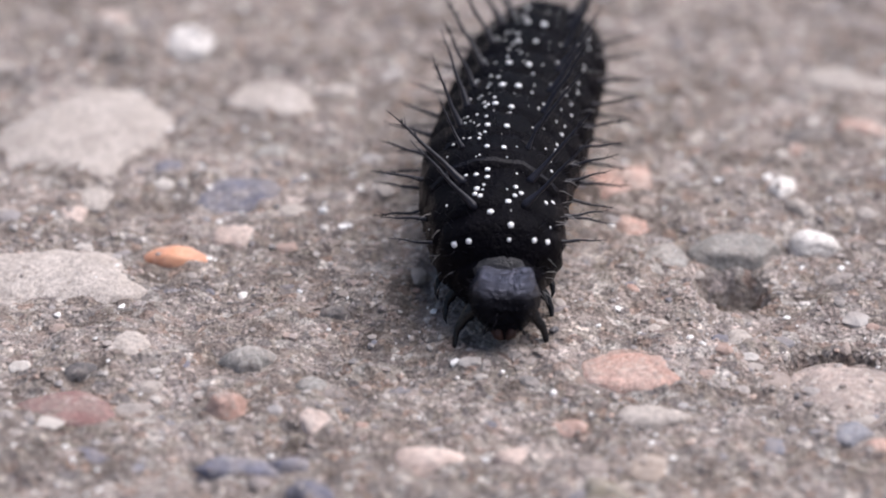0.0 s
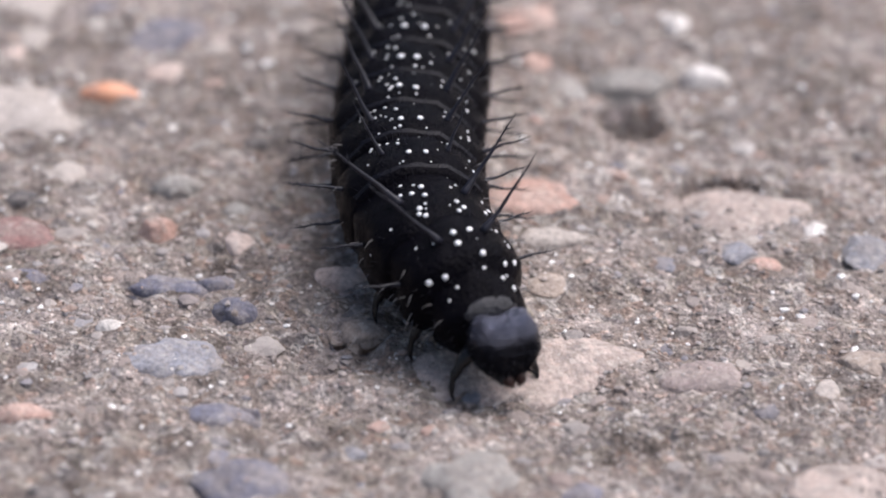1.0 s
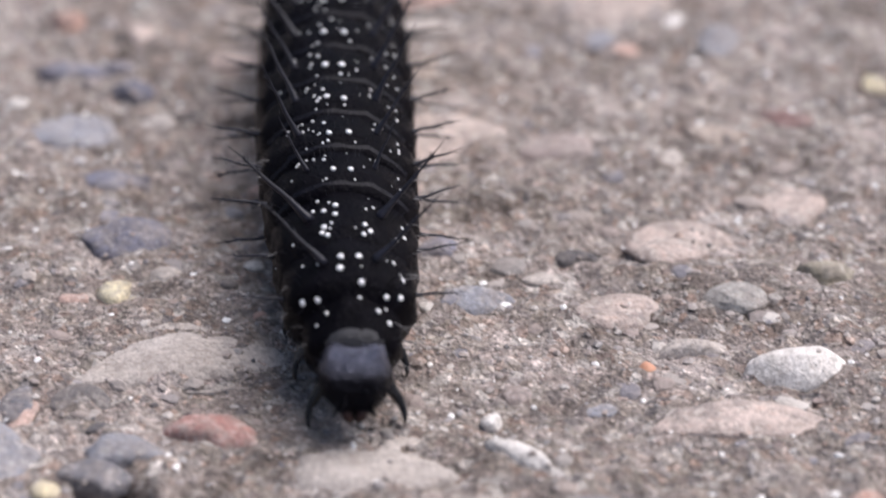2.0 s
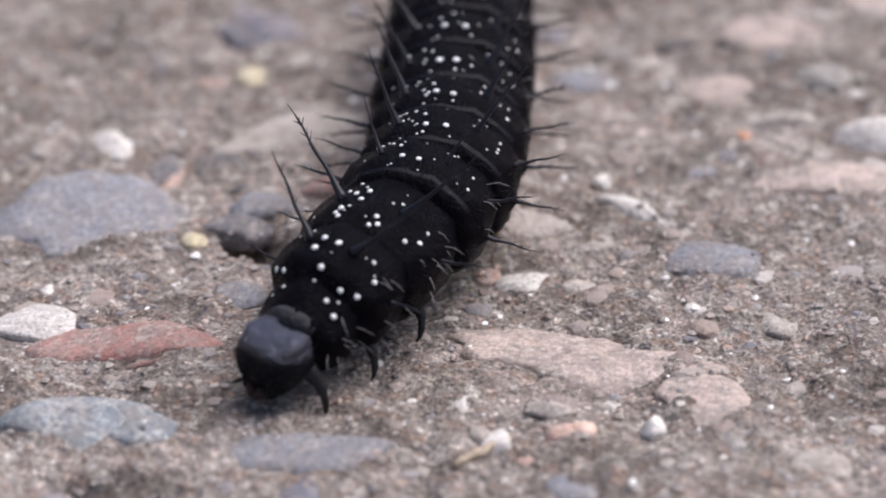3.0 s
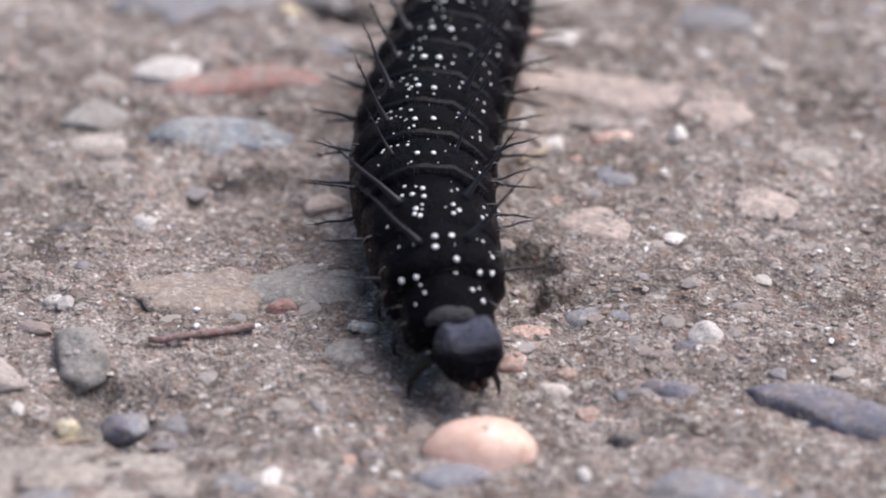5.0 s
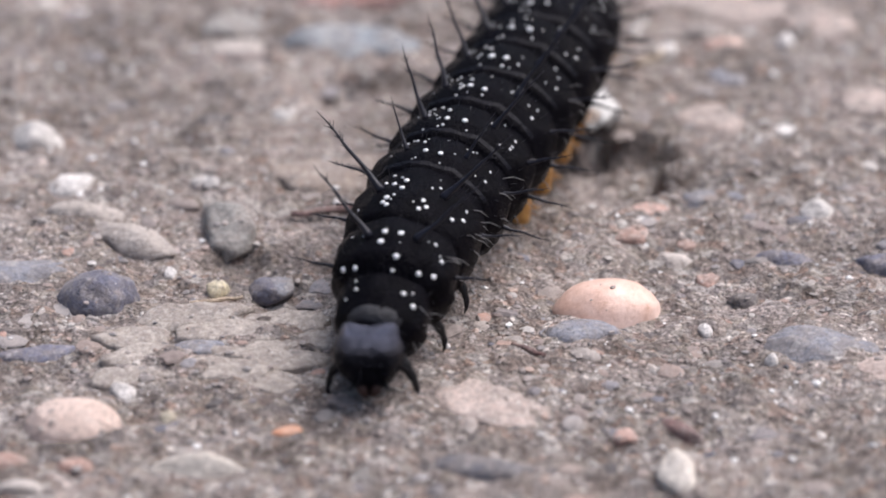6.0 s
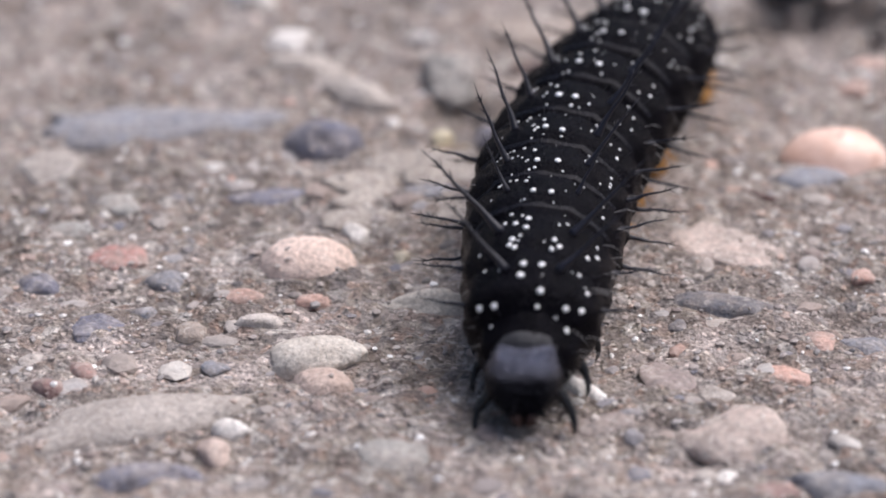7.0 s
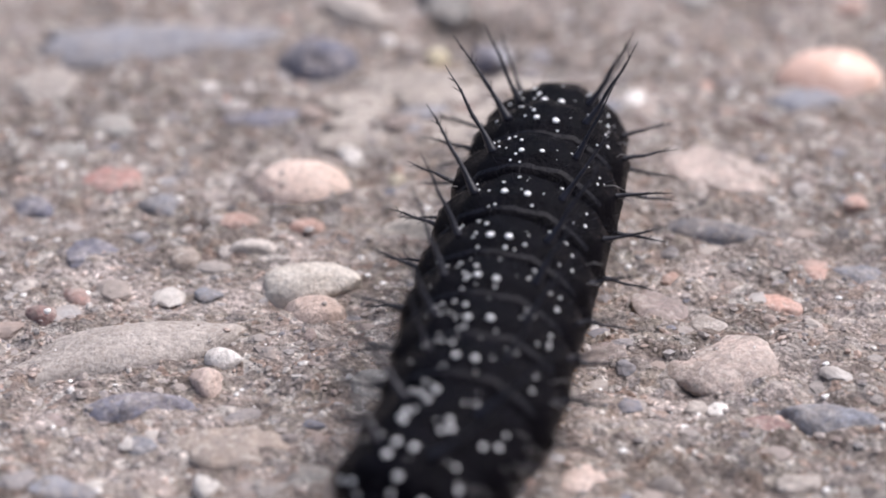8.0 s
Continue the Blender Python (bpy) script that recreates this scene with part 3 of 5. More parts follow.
def build_caterpillar():
    rng = random.Random(5)
    body = tagged(new("caterpillar"), "black spiny caterpillar with rows of white spots crawling over concrete", "caterpillar")
    rings, legs = [], []
    for k, (name, r, weight) in enumerate(RINGS):
        shape = SHAPES[k]
        seg = part(name, ring_mesh(name, shape), body)
        rings.append(seg)
        tagged(part("fine_hair", fuzz_mesh(shape, 100 + k), seg), kind="stuff")
        tagged(part("pale_hair", pale_hair_mesh(shape, 16 if k < 3 else 9, 300 + k), seg, None, "sparse pale grey hairs"), kind="stuff")
        add_spots(seg, shape, k, rng)
        for s in (-1, 1):
            if k in (1, 2):
                add_spine(seg, shape, (25, 31)[k - 1] * s, (0.35, 0.05)[k - 1], 49 * s, (0.45, 0.34)[k - 1], 1.16, True, rng)
                add_spine(seg, shape, 82 * s, 0.1, 84 * s, 0.1, 0.85, False, rng)
            elif k == 11:
                add_spine(seg, shape, 38 * s, 0.1, 34 * s, 0.75, 0.8, True, rng)
            elif 3 <= k < 11:
                add_spine(seg, shape, (27 if k == 3 else 31) * s, -0.05, 32 * s, 0.42, 0.72 if k == 3 else 1.02, True, rng)
                add_spine(seg, shape, 72 * s, 0.05, 77 * s, 0.15, 0.95, False, rng)
                add_spine(seg, shape, 101 * s, -0.1, 97 * s, 0.08, 0.95, False, rng)
        if k < 3:
            for s in (-1, 1):
                foot = pose(s * (0.75, 1.05, 1.25)[k] * MM, (-1.6, -0.5, -0.1)[k] * MM, (0.11, -1.1, -1.3)[k] * MM, (-34, -17, -6)[k])
                legs.append((part("leg", LEGS[s], seg, foot), foot, k, s))
        if k in (5, 6, 7, 8, 12):
            for s in (-1, 1):
                part("proleg", PROLEGS[s], seg, pose(s * 1.35 * MM, 0, (0.95 - ring_height(r)) * MM), "fleshy orange brown proleg")
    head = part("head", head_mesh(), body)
    tagged(part("fine_hair", head_hair_mesh(), head), kind="stuff")
    for s in (-1, 1):
        part("antenna", antenna_mesh(s), head)
        part("jaw", jaw_mesh(s), head)
    part("shield", shield_mesh(), rings[0], None, "dull grey plate behind the head")
    return body, rings, legs, head


def head_mesh():
    """A glossy helmet with two square-shouldered lobes, a flat face and a narrow mouth; it looks forward (-Y) and down."""
    v, f = BALLS[4]
    out = []
    for x, y, z in v:
        bx = math.copysign(abs(x) ** 0.66, x)
        y = math.copysign(abs(y) ** 0.72, y)
        bz = math.copysign(abs(z) ** 0.76, z) if z > 0 else math.copysign(abs(z) ** 0.9, z)
        cleft = 0.15 * math.exp(-(x / 0.2) ** 2) * max(0.0, z + 0.1)
        lobe = 1 + 0.1 * math.exp(-((abs(x) - 0.5) / 0.25) ** 2) * max(0.0, z)
        q = lobe * (1 - cleft)
        # squared corners would stand out too far
        q *= 1 - 0.085 * (abs(bx) * abs(y) + abs(bx) * abs(bz) + abs(y) * abs(bz))
        px, py, pz = bx * 1.38 * q, y * 1.26 * q, bz * 1.42 * q
        if z < 0.15:
            px *= 1 - 0.42 * (0.15 - z) ** 1.4
            py *= 1 - 0.12 * (0.15 - z) ** 1.4
        if y < -0.3 and z < 0.35:
            face = math.exp(-(x / 0.34) ** 2) * min(1.0, (0.35 - z) * 2)
            py += 0.14 * face - 0.05 * math.exp(-((abs(x) - 0.45) / 0.1) ** 2)
        rough = noise.noise((x * 3, y * 3, z * 3)) * 0.06 + noise.noise((x * 8, y * 8, z * 8)) * 0.012
        out.append((px * (1 + rough), py * (1 + rough), pz * (1 + rough)))
    me = mesh_of("head", out, f, HEAD)
    return me


def head_hair_mesh():
    pieces = []
    rng = random.Random(3)
    for k in range(60):
        a, b = rng.uniform(0, 2 * math.pi), rng.uniform(-0.6, 0.9)
        q = math.sqrt(1 - b * b)
        d = Vector((math.cos(a) * q, math.sin(a) * q, b))
        p = Vector((d.x * 1.32, d.y * 1.16, d.z * 1.38))
        pieces.append(tube([p, p + (d + Vector((0, -0.5, 0.1))) * rng.uniform(0.2, 0.4)], [0.016, 0.004], 4))
    return mesh_of("fine_hair", *joined(pieces), SPINE)


def antenna_mesh(s):
    return mesh_of("antenna", *tube([(0.5 * s, -0.75, -0.7), (0.68 * s, -0.95, -0.85), (0.76 * s, -1.1, -0.95)], [0.1, 0.07, 0.025], 8), FACE)


def jaw_mesh(s):
    return mesh_of("jaw", *tube([(0.26 * s, -0.5, -0.85), (0.24 * s, -0.72, -1.1), (0.09 * s, -0.78, -1.26)], [0.26, 0.19, 0.06], 10), MOUTH)


def shield_mesh():
    """A thin saddle-shaped plate on the rounded front of the first ring."""
    top, low = [], []
    n, m = 14, 6
    for i in range(n + 1):
        a = radians(-38 + 76 * i / n)
        long = 0.66 * math.sqrt(1 - (a / 0.72) ** 2)
        for j in range(m + 1):
            y = -0.84 + long * j / m + 0.12 * abs(a)
            r = ring_radius(SHAPES[0], y) + 0.02 * math.sin(math.pi * j / m)
            for lift, out in ((0.02, top), (-0.08, low)):
                out.append((math.sin(a) * (r + lift), y - lift * 0.8, math.cos(a) * (r + lift) * SQUASH))
    faces = []
    t = len(top)
    for i in range(n):
        for j in range(m):
            a = i * (m + 1) + j
            faces.append([a, a + 1, a + m + 2, a + m + 1])
            faces.append([t + a, t + a + m + 1, t + a + m + 2, t + a + 1])
    rim = [j for j in range(m + 1)] + [i * (m + 1) + m for i in range(1, n + 1)] + [n * (m + 1) + j for j in range(m - 1, -1, -1)] + [i * (m + 1) for i in range(n - 1, 0, -1)]
    for a, b in zip(rim, rim[1:] + rim[:1]):
        faces.append([b, a, t + a, t + b])
    return mesh_of("shield", top + low, faces, SHIELD)


CATERPILLAR, SEGMENTS, FEET, HEAD_PART = build_caterpillar()

# ---- pebbles set in the mortar ----

LABELS = {
    "white": "white quartz pebble set in the concrete", "blush": "pale peach pink rounded sandstone in concrete", "chalk": "off-white angular stone chip in the concrete", "pale": "pale beige stone chip set in the concrete",
    "pinkpale": "pale pink flat stone worn flush with concrete",
    "pink": "pink granite pebble set in the concrete", "coral": "coral pink feldspar chip in the concrete",
    "orange": "bright orange stone chip in the concrete", "peach": "smooth glossy peach orange pebble on the concrete",
    "red": "flat dull red sandstone set in concrete", "maroon": "dark maroon stone chip in the concrete",
    "mauve": "mauve grey stone chip in the concrete", "tan": "tan brown flat stone in the concrete",
    "yellow": "small translucent yellow quartz grain on concrete", "olive": "olive brown stone chip in the concrete",
    "grey": "grey stone set in the concrete", "bluegrey": "blue grey slate piece set in concrete",
    "blue": "dark blue slate chip set in concrete", "slate": "dark slate lump standing out of the concrete",
    "dark": "blackish stone chip in the concrete", "veined": "blue grey slate with white quartz veins",
}
COUNT = [0]
# the stones' highest points on a grid of a fifth of a millimetre, for the sand that lies on them
TOPS = np.full((360, 880), -9.0)


def top_cell(x, y):
    return np.clip(((x + 36) * 5).astype(int), 0, 359), np.clip(((y + 133) * 5).astype(int), 0, 879)


def note_top(x, y, z):
    i, j = top_cell(x, y)
    np.maximum.at(TOPS, (i, j), z)



def pebble(kind, x, y, wide, deep, high, turn=0):
    """A stone half sunk in the mortar: kind, place, width, depth, how far it stands out, and its turn in degrees."""
    COUNT[0] += 1
    rng = np.random.RandomState(COUNT[0])
    v, f = BALLS[4] if wide > 1.6 else BALLS[3]
    radius = np.ones(len(v))
    flat = high < 0.14 * wide
    smooth = kind in ("peach", "orange", "blush") or (kind == "white" and wide > 2.5)
    for k in range(3 if smooth else 8):
        n = rng.normal(size=3) * (1, 1, 0.55 if flat else 0.9)
        n /= np.linalg.norm(n)
        lim = rng.uniform(0.55, 0.92) / np.maximum(v @ n, 0.05)
        radius = np.minimum(radius, 0.95 * lim + 0.05 * radius) if not smooth else np.minimum(radius, 0.5 * lim + 0.5 * radius)
    s = COUNT[0] * 17.3
    ax, ay, az = v[:, 0] * wide / 2, v[:, 1] * deep / 2, v[:, 2] * high
    amp = 0.04 if smooth else 0.085
    radius = radius * ((1.04 if smooth else 1.2) + amp * lattice_noise(ax + s, ay + az * 2, max(0.45, wide * 0.3), 21) + 0.5 * amp * lattice_noise(ax, ay + s + az * 3, 0.35, 22))
    p = v * radius[:, None]
    if flat:
        around = np.arctan2(v[:, 1], v[:, 0])
        edge = 1 + (0.13 if wide < 5 else 0.08) * lattice_noise(np.cos(around) * 2 + s, np.sin(around) * 2, 0.7, 25) + 0.07 * lattice_noise(np.cos(around) * 4, np.sin(around) * 4 + s, 0.5, 26)
        p[:, :2] *= edge[:, None]
        p[:, 2] = np.sign(p[:, 2]) * np.abs(p[:, 2]) ** 1.6
        rim = np.minimum(1.0, np.hypot(v[:, 0], v[:, 1]))
        p[:, :2] *= 1.08
    px, py, pz = p[:, 0] * wide / 2, p[:, 1] * deep / 2, p[:, 2] * high
    if not smooth:
        pz = pz + 0.05 * min(1.0, high * 2) * lattice_noise(px + s, py, 0.7, 23) + 0.025 * lattice_noise(px, py + s, 0.3, 24)
    if flat:
        pz = pz + np.where(v[:, 2] > -0.2, 0.1 - 0.42 * rim ** 5, 0.0)
    pz = np.where(pz < 0, pz * max(1.0, 0.5 / high), pz)
    turn = radians(turn + rng.uniform(-8, 8))
    base = float(swell(np.array([x]), np.array([y]))[0])
    if flat:
        c, q = math.cos(turn), math.sin(turn)
        pz = pz + swell(x + px * c - py * q, y + px * q + py * c) - base - (0.02 if wide < 3 else 0.05 if wide < 5 else 0.02)
    me = mesh_of("pebble", np.stack([px, py, pz], 1), f, STONES[kind])
    c, q = math.cos(turn), math.sin(turn)
    lift = base if flat else max(-0.15, min(0.1, base)) - min(0.2, 0.03 + 0.04 * wide)
    note_top(x + px * c - py * q, y + px * q + py * c, pz + lift)
    ob = new("pebble", me)
    ob.matrix_basis = pose(x * MM, y * MM, lift * MM, 0, 0, math.degrees(turn))
    size = "tiny " if wide < 0.9 else "large " if wide > 3.5 else ""
    return tagged(ob, size + LABELS[kind], "pebble", group="pebbles in the concrete")


pebble("white", -11.0, 19.3, 2.26, 2.86, 0.44, 0)
pebble("pink", -14.9, 20.9, 1.78, 2.34, 0.36, 0)
pebble("pale", -15.6, 8.8, 8.2, 9.5, 0.3, 0)
pebble("pale", -7.2, 13.1, 4.36, 4.17, 0.12, 0)
pebble("orange", -10.4, -2.2, 2.57, 1.57, 0.62, 0)
pebble("pink", -8.3, -0.2, 2.02, 1.64, 0.10, 0)
pebble("pale", -14.1, 2.8, 1.84, 1.68, 0.28, 0)
pebble("pink", -14.8, 1.3, 1.37, 1.42, 0.24, 0)
pebble("pale", -14.9, -4.2, 6.0, 4.4, 0.28, 0)
pebble("blue", -11.2, 5.8, 1.17, 2.07, 0.26, 0)
pebble("blue", -8.5, 3.2, 4.59, 3.20, 0.12, 0)
pebble("coral", 7.3, 5.1, 3.01, 3.03, 0.51, 0)
pebble("coral", 7.7, 1.4, 1.81, 1.69, 0.29, 0)
pebble("white", 13.7, 4.2, 1.16, 1.67, 0.65, 0)
pebble("pale", 14.3, 2.7, 1.15, 1.32, 0.51, 0)
pebble("white", 14.6, -0.4, 1.80, 1.71, 0.67, 0)
pebble("grey", 11.5, -1.0, 3.37, 2.11, 0.84, 0)
pebble("grey", 8.4, -1.9, 2.00, 2.26, 0.39, 0)
pebble("dark", 15.4, 10.4, 1.91, 1.82, 0.29, 0)
pebble("coral", 17.6, 11.1, 1.92, 1.32, 0.21, 0)
pebble("pale", 10.3, 9.8, 1.19, 1.55, 0.25, 0)
pebble("dark", -4.2, -7.0, 1.51, 1.18, 0.10, 0)
pebble("grey", -7.1, -10.6, 1.90, 1.43, 0.26, 0)
pebble("pale", -11.6, -10.0, 1.92, 2.07, 0.37, 0)
pebble("dark", -13.3, -11.7, 1.48, 1.08, 0.10, 0)
pebble("maroon", -13.6, -14.7, 4.14, 2.61, 0.12, 0)
pebble("coral", -7.8, -14.5, 1.65, 1.28, 0.54, 0)
pebble("pink", -4.6, -15.2, 1.23, 1.57, 0.27, 0)
pebble("pink", -0.4, -18.1, 2.52, 1.68, 0.32, 0)
pebble("blue", -7.2, -18.7, 3.42, 1.64, 0.11, 0)
pebble("blue", -4.6, -20.8, 1.65, 1.5, 0.42, 0)
pebble("coral", 7.4, -11.5, 3.99, 2.68, 0.12, 0)
pebble("pale", 11.1, -8.6, 1.07, 1.55, 0.24, 0)
pebble("pinkpale", 15.7, -12.5, 4.82, 4.00, 0.12, 0)
pebble("coral", 15.7, -17.0, 1.22, 1.55, 0.27, 0)
pebble("pale", 7.6, -14.9, 2.47, 1.46, 0.10, 0)
pebble("pale", 7.9, -7.7, 1.29, 1.27, 0.23, 0)
pebble("coral", 4.4, -16.0, 1.63, 1.27, 0.10, 0)
pebble("olive", 5.7, -20.4, 2.1, 1.5, 0.45, 0)
pebble("pink", 2.8, -17.6, 1.62, 1.24, 0.10, 0)
pebble("white", -11.9, -0.4, 0.32, 0.63, 0.07, 0)
pebble("white", -7.6, -5.4, 0.48, 0.72, 0.11, 0)
pebble("yellow", -4.4, -13.4, 0.62, 0.63, 0.12, 0)
pebble("grey", -7.2, 7.9, 1.65, 1.69, 0.10, 0)
pebble("pale", -4.6, 13.9, 1.46, 1.08, 0.17, 0)
pebble("pale", 17.5, 15.4, 4.43, 2.45, 0.12, 0)
pebble("white", -9.0, -22.3, 1.15, 0.9, 0.34, 0)
pebble("bluegrey", -6.4, -24.5, 4.4, 2.73, 0.12, 0)
pebble("blue", -5.4, -18.5, 1.60, 1.0, 0.2, 0)
pebble("blue", -12.5, -18.3, 2.0, 1.1, 0.11, 0)
pebble("blue", -4.9, -28.2, 2.9, 1.5, 0.11, -12)
pebble("coral", -12.0, -28.8, 2.1, 1.6, 0.28, 0)
pebble("pinkpale", 6.1, -24.7, 9.0, 4.0, 0.15, 0)
pebble("tan", 6.9, -18.5, 2.11, 1.77, 0.33, 0)
pebble("grey", 4.4, -32.9, 3.9, 4.6, 0.5, 0)
pebble("white", 18.0, -13.6, 1.09, 1.50, 0.24, 0)
pebble("bluegrey", 14.7, -15.8, 1.51, 1.47, 0.27, 0)
pebble("blue", -9.8, -11.1, 1.10, 1.03, 0.19, 0)
pebble("grey", -4.8, -12.4, 1.31, 1.47, 0.27, 0)
pebble("dark", -0.0, -20.7, 1.25, 0.99, 0.19, 0)
pebble("tan", 0.4, -22.1, 2.47, 1.65, 0.10, 0)
pebble("blue", -3.9, -33.0, 3.02, 2.65, 0.53, 0)
pebble("white", 1.0, -35.0, 0.69, 0.69, 0.14, 0)
pebble("pale", -2.3, -35.8, 1.18, 1.19, 0.24, 0)
pebble("blue", 7.8, -33.7, 1.80, 1.23, 0.25, 0)
pebble("pinkpale", 17.2, -33.1, 3.44, 3.22, 0.64, 0)
pebble("dark", -10.5, -34.0, 1.40, 1.19, 0.24, 0)
pebble("coral", -5.6, -37.4, 0.98, 1.00, 0.21, 0)
pebble("bluegrey", 9.6, -37.1, 2.94, 1.85, 0.11, 0)
pebble("bluegrey", 19.9, -15.5, 1.80, 2.72, 0.40, 0)
pebble("pale", 17.2, -26.1, 0.84, 1.42, 0.19, 0)
pebble("mauve", 13.0, -25.1, 3.39, 3.01, 0.11, 0)
pebble("pale", 11.9, -35.6, 1.19, 1.17, 0.24, 0)
pebble("coral", 0.9, -28.7, 0.83, 0.74, 0.15, 0)
pebble("bluegrey", 0.0, -30.7, 1.02, 0.87, 0.17, 0)
pebble("pinkpale", 14.6, -37.7, 3.47, 2.32, 0.11, 0)
pebble("grey", 19.1, -37.1, 2.05, 1.79, 0.36, 0)
pebble("yellow", -4.0, -37.1, 1.43, 1.75, 0.10, 0)
pebble("tan", 15.6, -26.6, 0.87, 0.88, 0.17, 0)
pebble("tan", 19.0, -24.2, 2.43, 1.60, 0.10, 0)
pebble("maroon", 22.0, -22.6, 2.02, 1.77, 0.33, 0)
pebble("pinkpale", 21.9, -29.8, 2.79, 3.43, 0.11, 0)
pebble("blue", -4.8, -31.2, 1.06, 0.99, 0.19, 0)
pebble("dark", 0.1, -36.3, 0.7, 0.6, 0.15, 0)
pebble("dark", 13.1, -33.8, 1.88, 1.22, 0.10, 0)
pebble("white", 21.0, -42.2, 3.78, 2.24, 0.99, 0)
pebble("orange", 15.6, -42.2, 0.73, 0.76, 0.34, 0)
pebble("pale", 17.4, -40.8, 2.32, 1.32, 0.26, 0)
pebble("pinkpale", 18.4, -45.6, 6.16, 2.51, 0.13, 0)
pebble("red", 0.2, -46.4, 3.27, 1.98, 0.40, 0)
pebble("pale", -1.6, -41.8, 7.14, 3.78, 0.14, 0)
pebble("pale", 6.7, -47.4, 3.04, 1.76, 0.11, 0)
pebble("pale", 6.4, -49.1, 6.42, 3.37, 0.14, 0)
pebble("white", 9.9, -45.8, 0.72, 0.73, 0.33, 0)
pebble("white", 10.9, -48.1, 2.80, 1.01, 0.30, -41)
pebble("bluegrey", 13.9, -51.9, 3.94, 2.89, 0.12, 0)
pebble("white", 7.1, -53.7, 2.14, 1.62, 0.34, 0)
pebble("pale", 8.9, -53.8, 1.17, 1.10, 0.23, 0)
pebble("coral", 5.5, -53.0, 0.98, 0.98, 0.21, 0)
pebble("bluegrey", -3.3, -48.0, 3.24, 1.74, 0.36, 0)
pebble("yellow", -5.5, -50.2, 1.20, 1.16, 0.24, 0)
pebble("dark", 1.1, -54.3, 1.36, 1.09, 0.23, 0)
pebble("olive", 22.7, -35.3, 1.97, 1.29, 0.25, 0)
pebble("pinkpale", 25.1, -44.3, 1.66, 2.26, 0.37, 0)
pebble("tan", 24.0, -53.4, 1.18, 2.08, 0.26, 0)
pebble("coral", 22.8, -50.6, 1.00, 1.01, 0.21, 0)
pebble("yellow", 26.0, -19.7, 0.96, 1.82, 0.21, 0)
pebble("dark", -3.8, -46.4, 1.02, 0.85, 0.17, 0)
pebble("mauve", 10.8, -44.0, 1.24, 1.19, 0.09, 0)
pebble("bluegrey", 13.7, -44.8, 1.24, 1.08, 0.22, 0)
pebble("white", -10.8, -56.4, 3.17, 2.61, 0.49, 0)
pebble("pale", -13.5, -57.8, 1.89, 1.64, 0.31, 0)
pebble("red", -7.4, -58.0, 6.89, 3.23, 0.14, 0)
pebble("veined", -8.6, -63.5, 5.0, 3.0, 0.5, 0)
pebble("bluegrey", -0.8, -65.5, 6.57, 2.32, 0.14, 0)
pebble("blue", -0.9, -68.3, 1.37, 1.93, 0.30, 0)
pebble("pinkpale", 8.9, -59.0, 11.60, 3.77, 0.18, 0)
pebble("pinkpale", 13.0, -61.5, 3.27, 4.49, 0.11, 0)
pebble("mauve", 8.0, -62.6, 1.83, 1.60, 0.31, 0)
pebble("coral", 8.1, -64.4, 1.20, 1.12, 0.50, 0)
pebble("peach", 8.8, -64.3, 1.00, 1.18, 0.52, 0)
pebble("white", 11.1, -64.1, 0.91, 1.13, 0.50, 0)
pebble("pale", 5.2, -64.6, 0.90, 0.84, 0.37, 0)
pebble("pale", 4.7, -62.2, 0.61, 1.00, 0.13, 0)
pebble("pale", 15.9, -56.5, 1.48, 1.66, 0.31, 0)
pebble("white", 13.1, -55.3, 1.06, 0.88, 0.16, 0)
pebble("pink", -3.8, -69.8, 1.55, 1.54, 0.31, 0)
pebble("white", -11.2, -71.2, 0.96, 1.45, 0.21, 0)
pebble("pale", -1.9, -73.2, 0.83, 0.97, 0.18, 0)
pebble("bluegrey", -9.7, -48.2, 6.66, 4.77, 0.86, 0)
pebble("coral", -15.4, -46.6, 2.69, 2.66, 0.47, 0)
pebble("bluegrey", -3.6, -54.8, 1.91, 1.60, 0.30, 0)
pebble("coral", -6.8, -45.4, 1.12, 1.86, 0.25, 0)
pebble("white", -9.1, -42.4, 1.37, 2.42, 0.30, 0)
pebble("pinkpale", 7.6, -72.1, 3.63, 3.20, 0.11, 0)
pebble("pinkpale", 14.0, -70.7, 3.28, 2.55, 0.11, 0)
pebble("bluegrey", 8.2, -67.9, 1.96, 1.50, 0.10, 0)
pebble("coral", 5.7, -69.8, 0.58, 0.75, 0.13, 0)
pebble("pale", -13.5, -63.8, 2.43, 1.60, 0.10, 0)
pebble("grey", -13.9, -61.4, 2.88, 2.47, 0.11, 0)
pebble("white", -10.7, -54.0, 0.43, 0.86, 0.09, 0)
pebble("mauve", -13.0, -65.0, 1.81, 1.18, 0.10, 0)
pebble("tan", -8.9, -77.6, 5.62, 4.03, 0.13, 0)
pebble("grey", -13.2, -82.3, 2.24, 3.55, 1.39, 0)
pebble("white", 10.9, -81.8, 1.22, 1.62, 0.73, 0)
pebble("pale", 4.7, -85.1, 1.79, 1.01, 0.21, 0)
pebble("coral", 4.1, -81.2, 1.53, 1.41, 0.29, 0)
pebble("coral", 3.1, -82.9, 1.81, 1.72, 0.35, 0)
pebble("blue", 9.2, -85.2, 2.59, 1.21, 0.25, 0)
pebble("bluegrey", 14.1, -85.9, 2.59, 1.21, 0.25, 0)
pebble("bluegrey", 6.9, -79.2, 3.30, 1.58, 0.11, 0)
pebble("white", 10.3, -73.2, 1.07, 0.85, 0.17, 0)
pebble("pale", 16.7, -66.3, 2.01, 1.77, 0.33, 0)
pebble("coral", 11.4, -69.2, 1.10, 1.22, 0.23, 0)
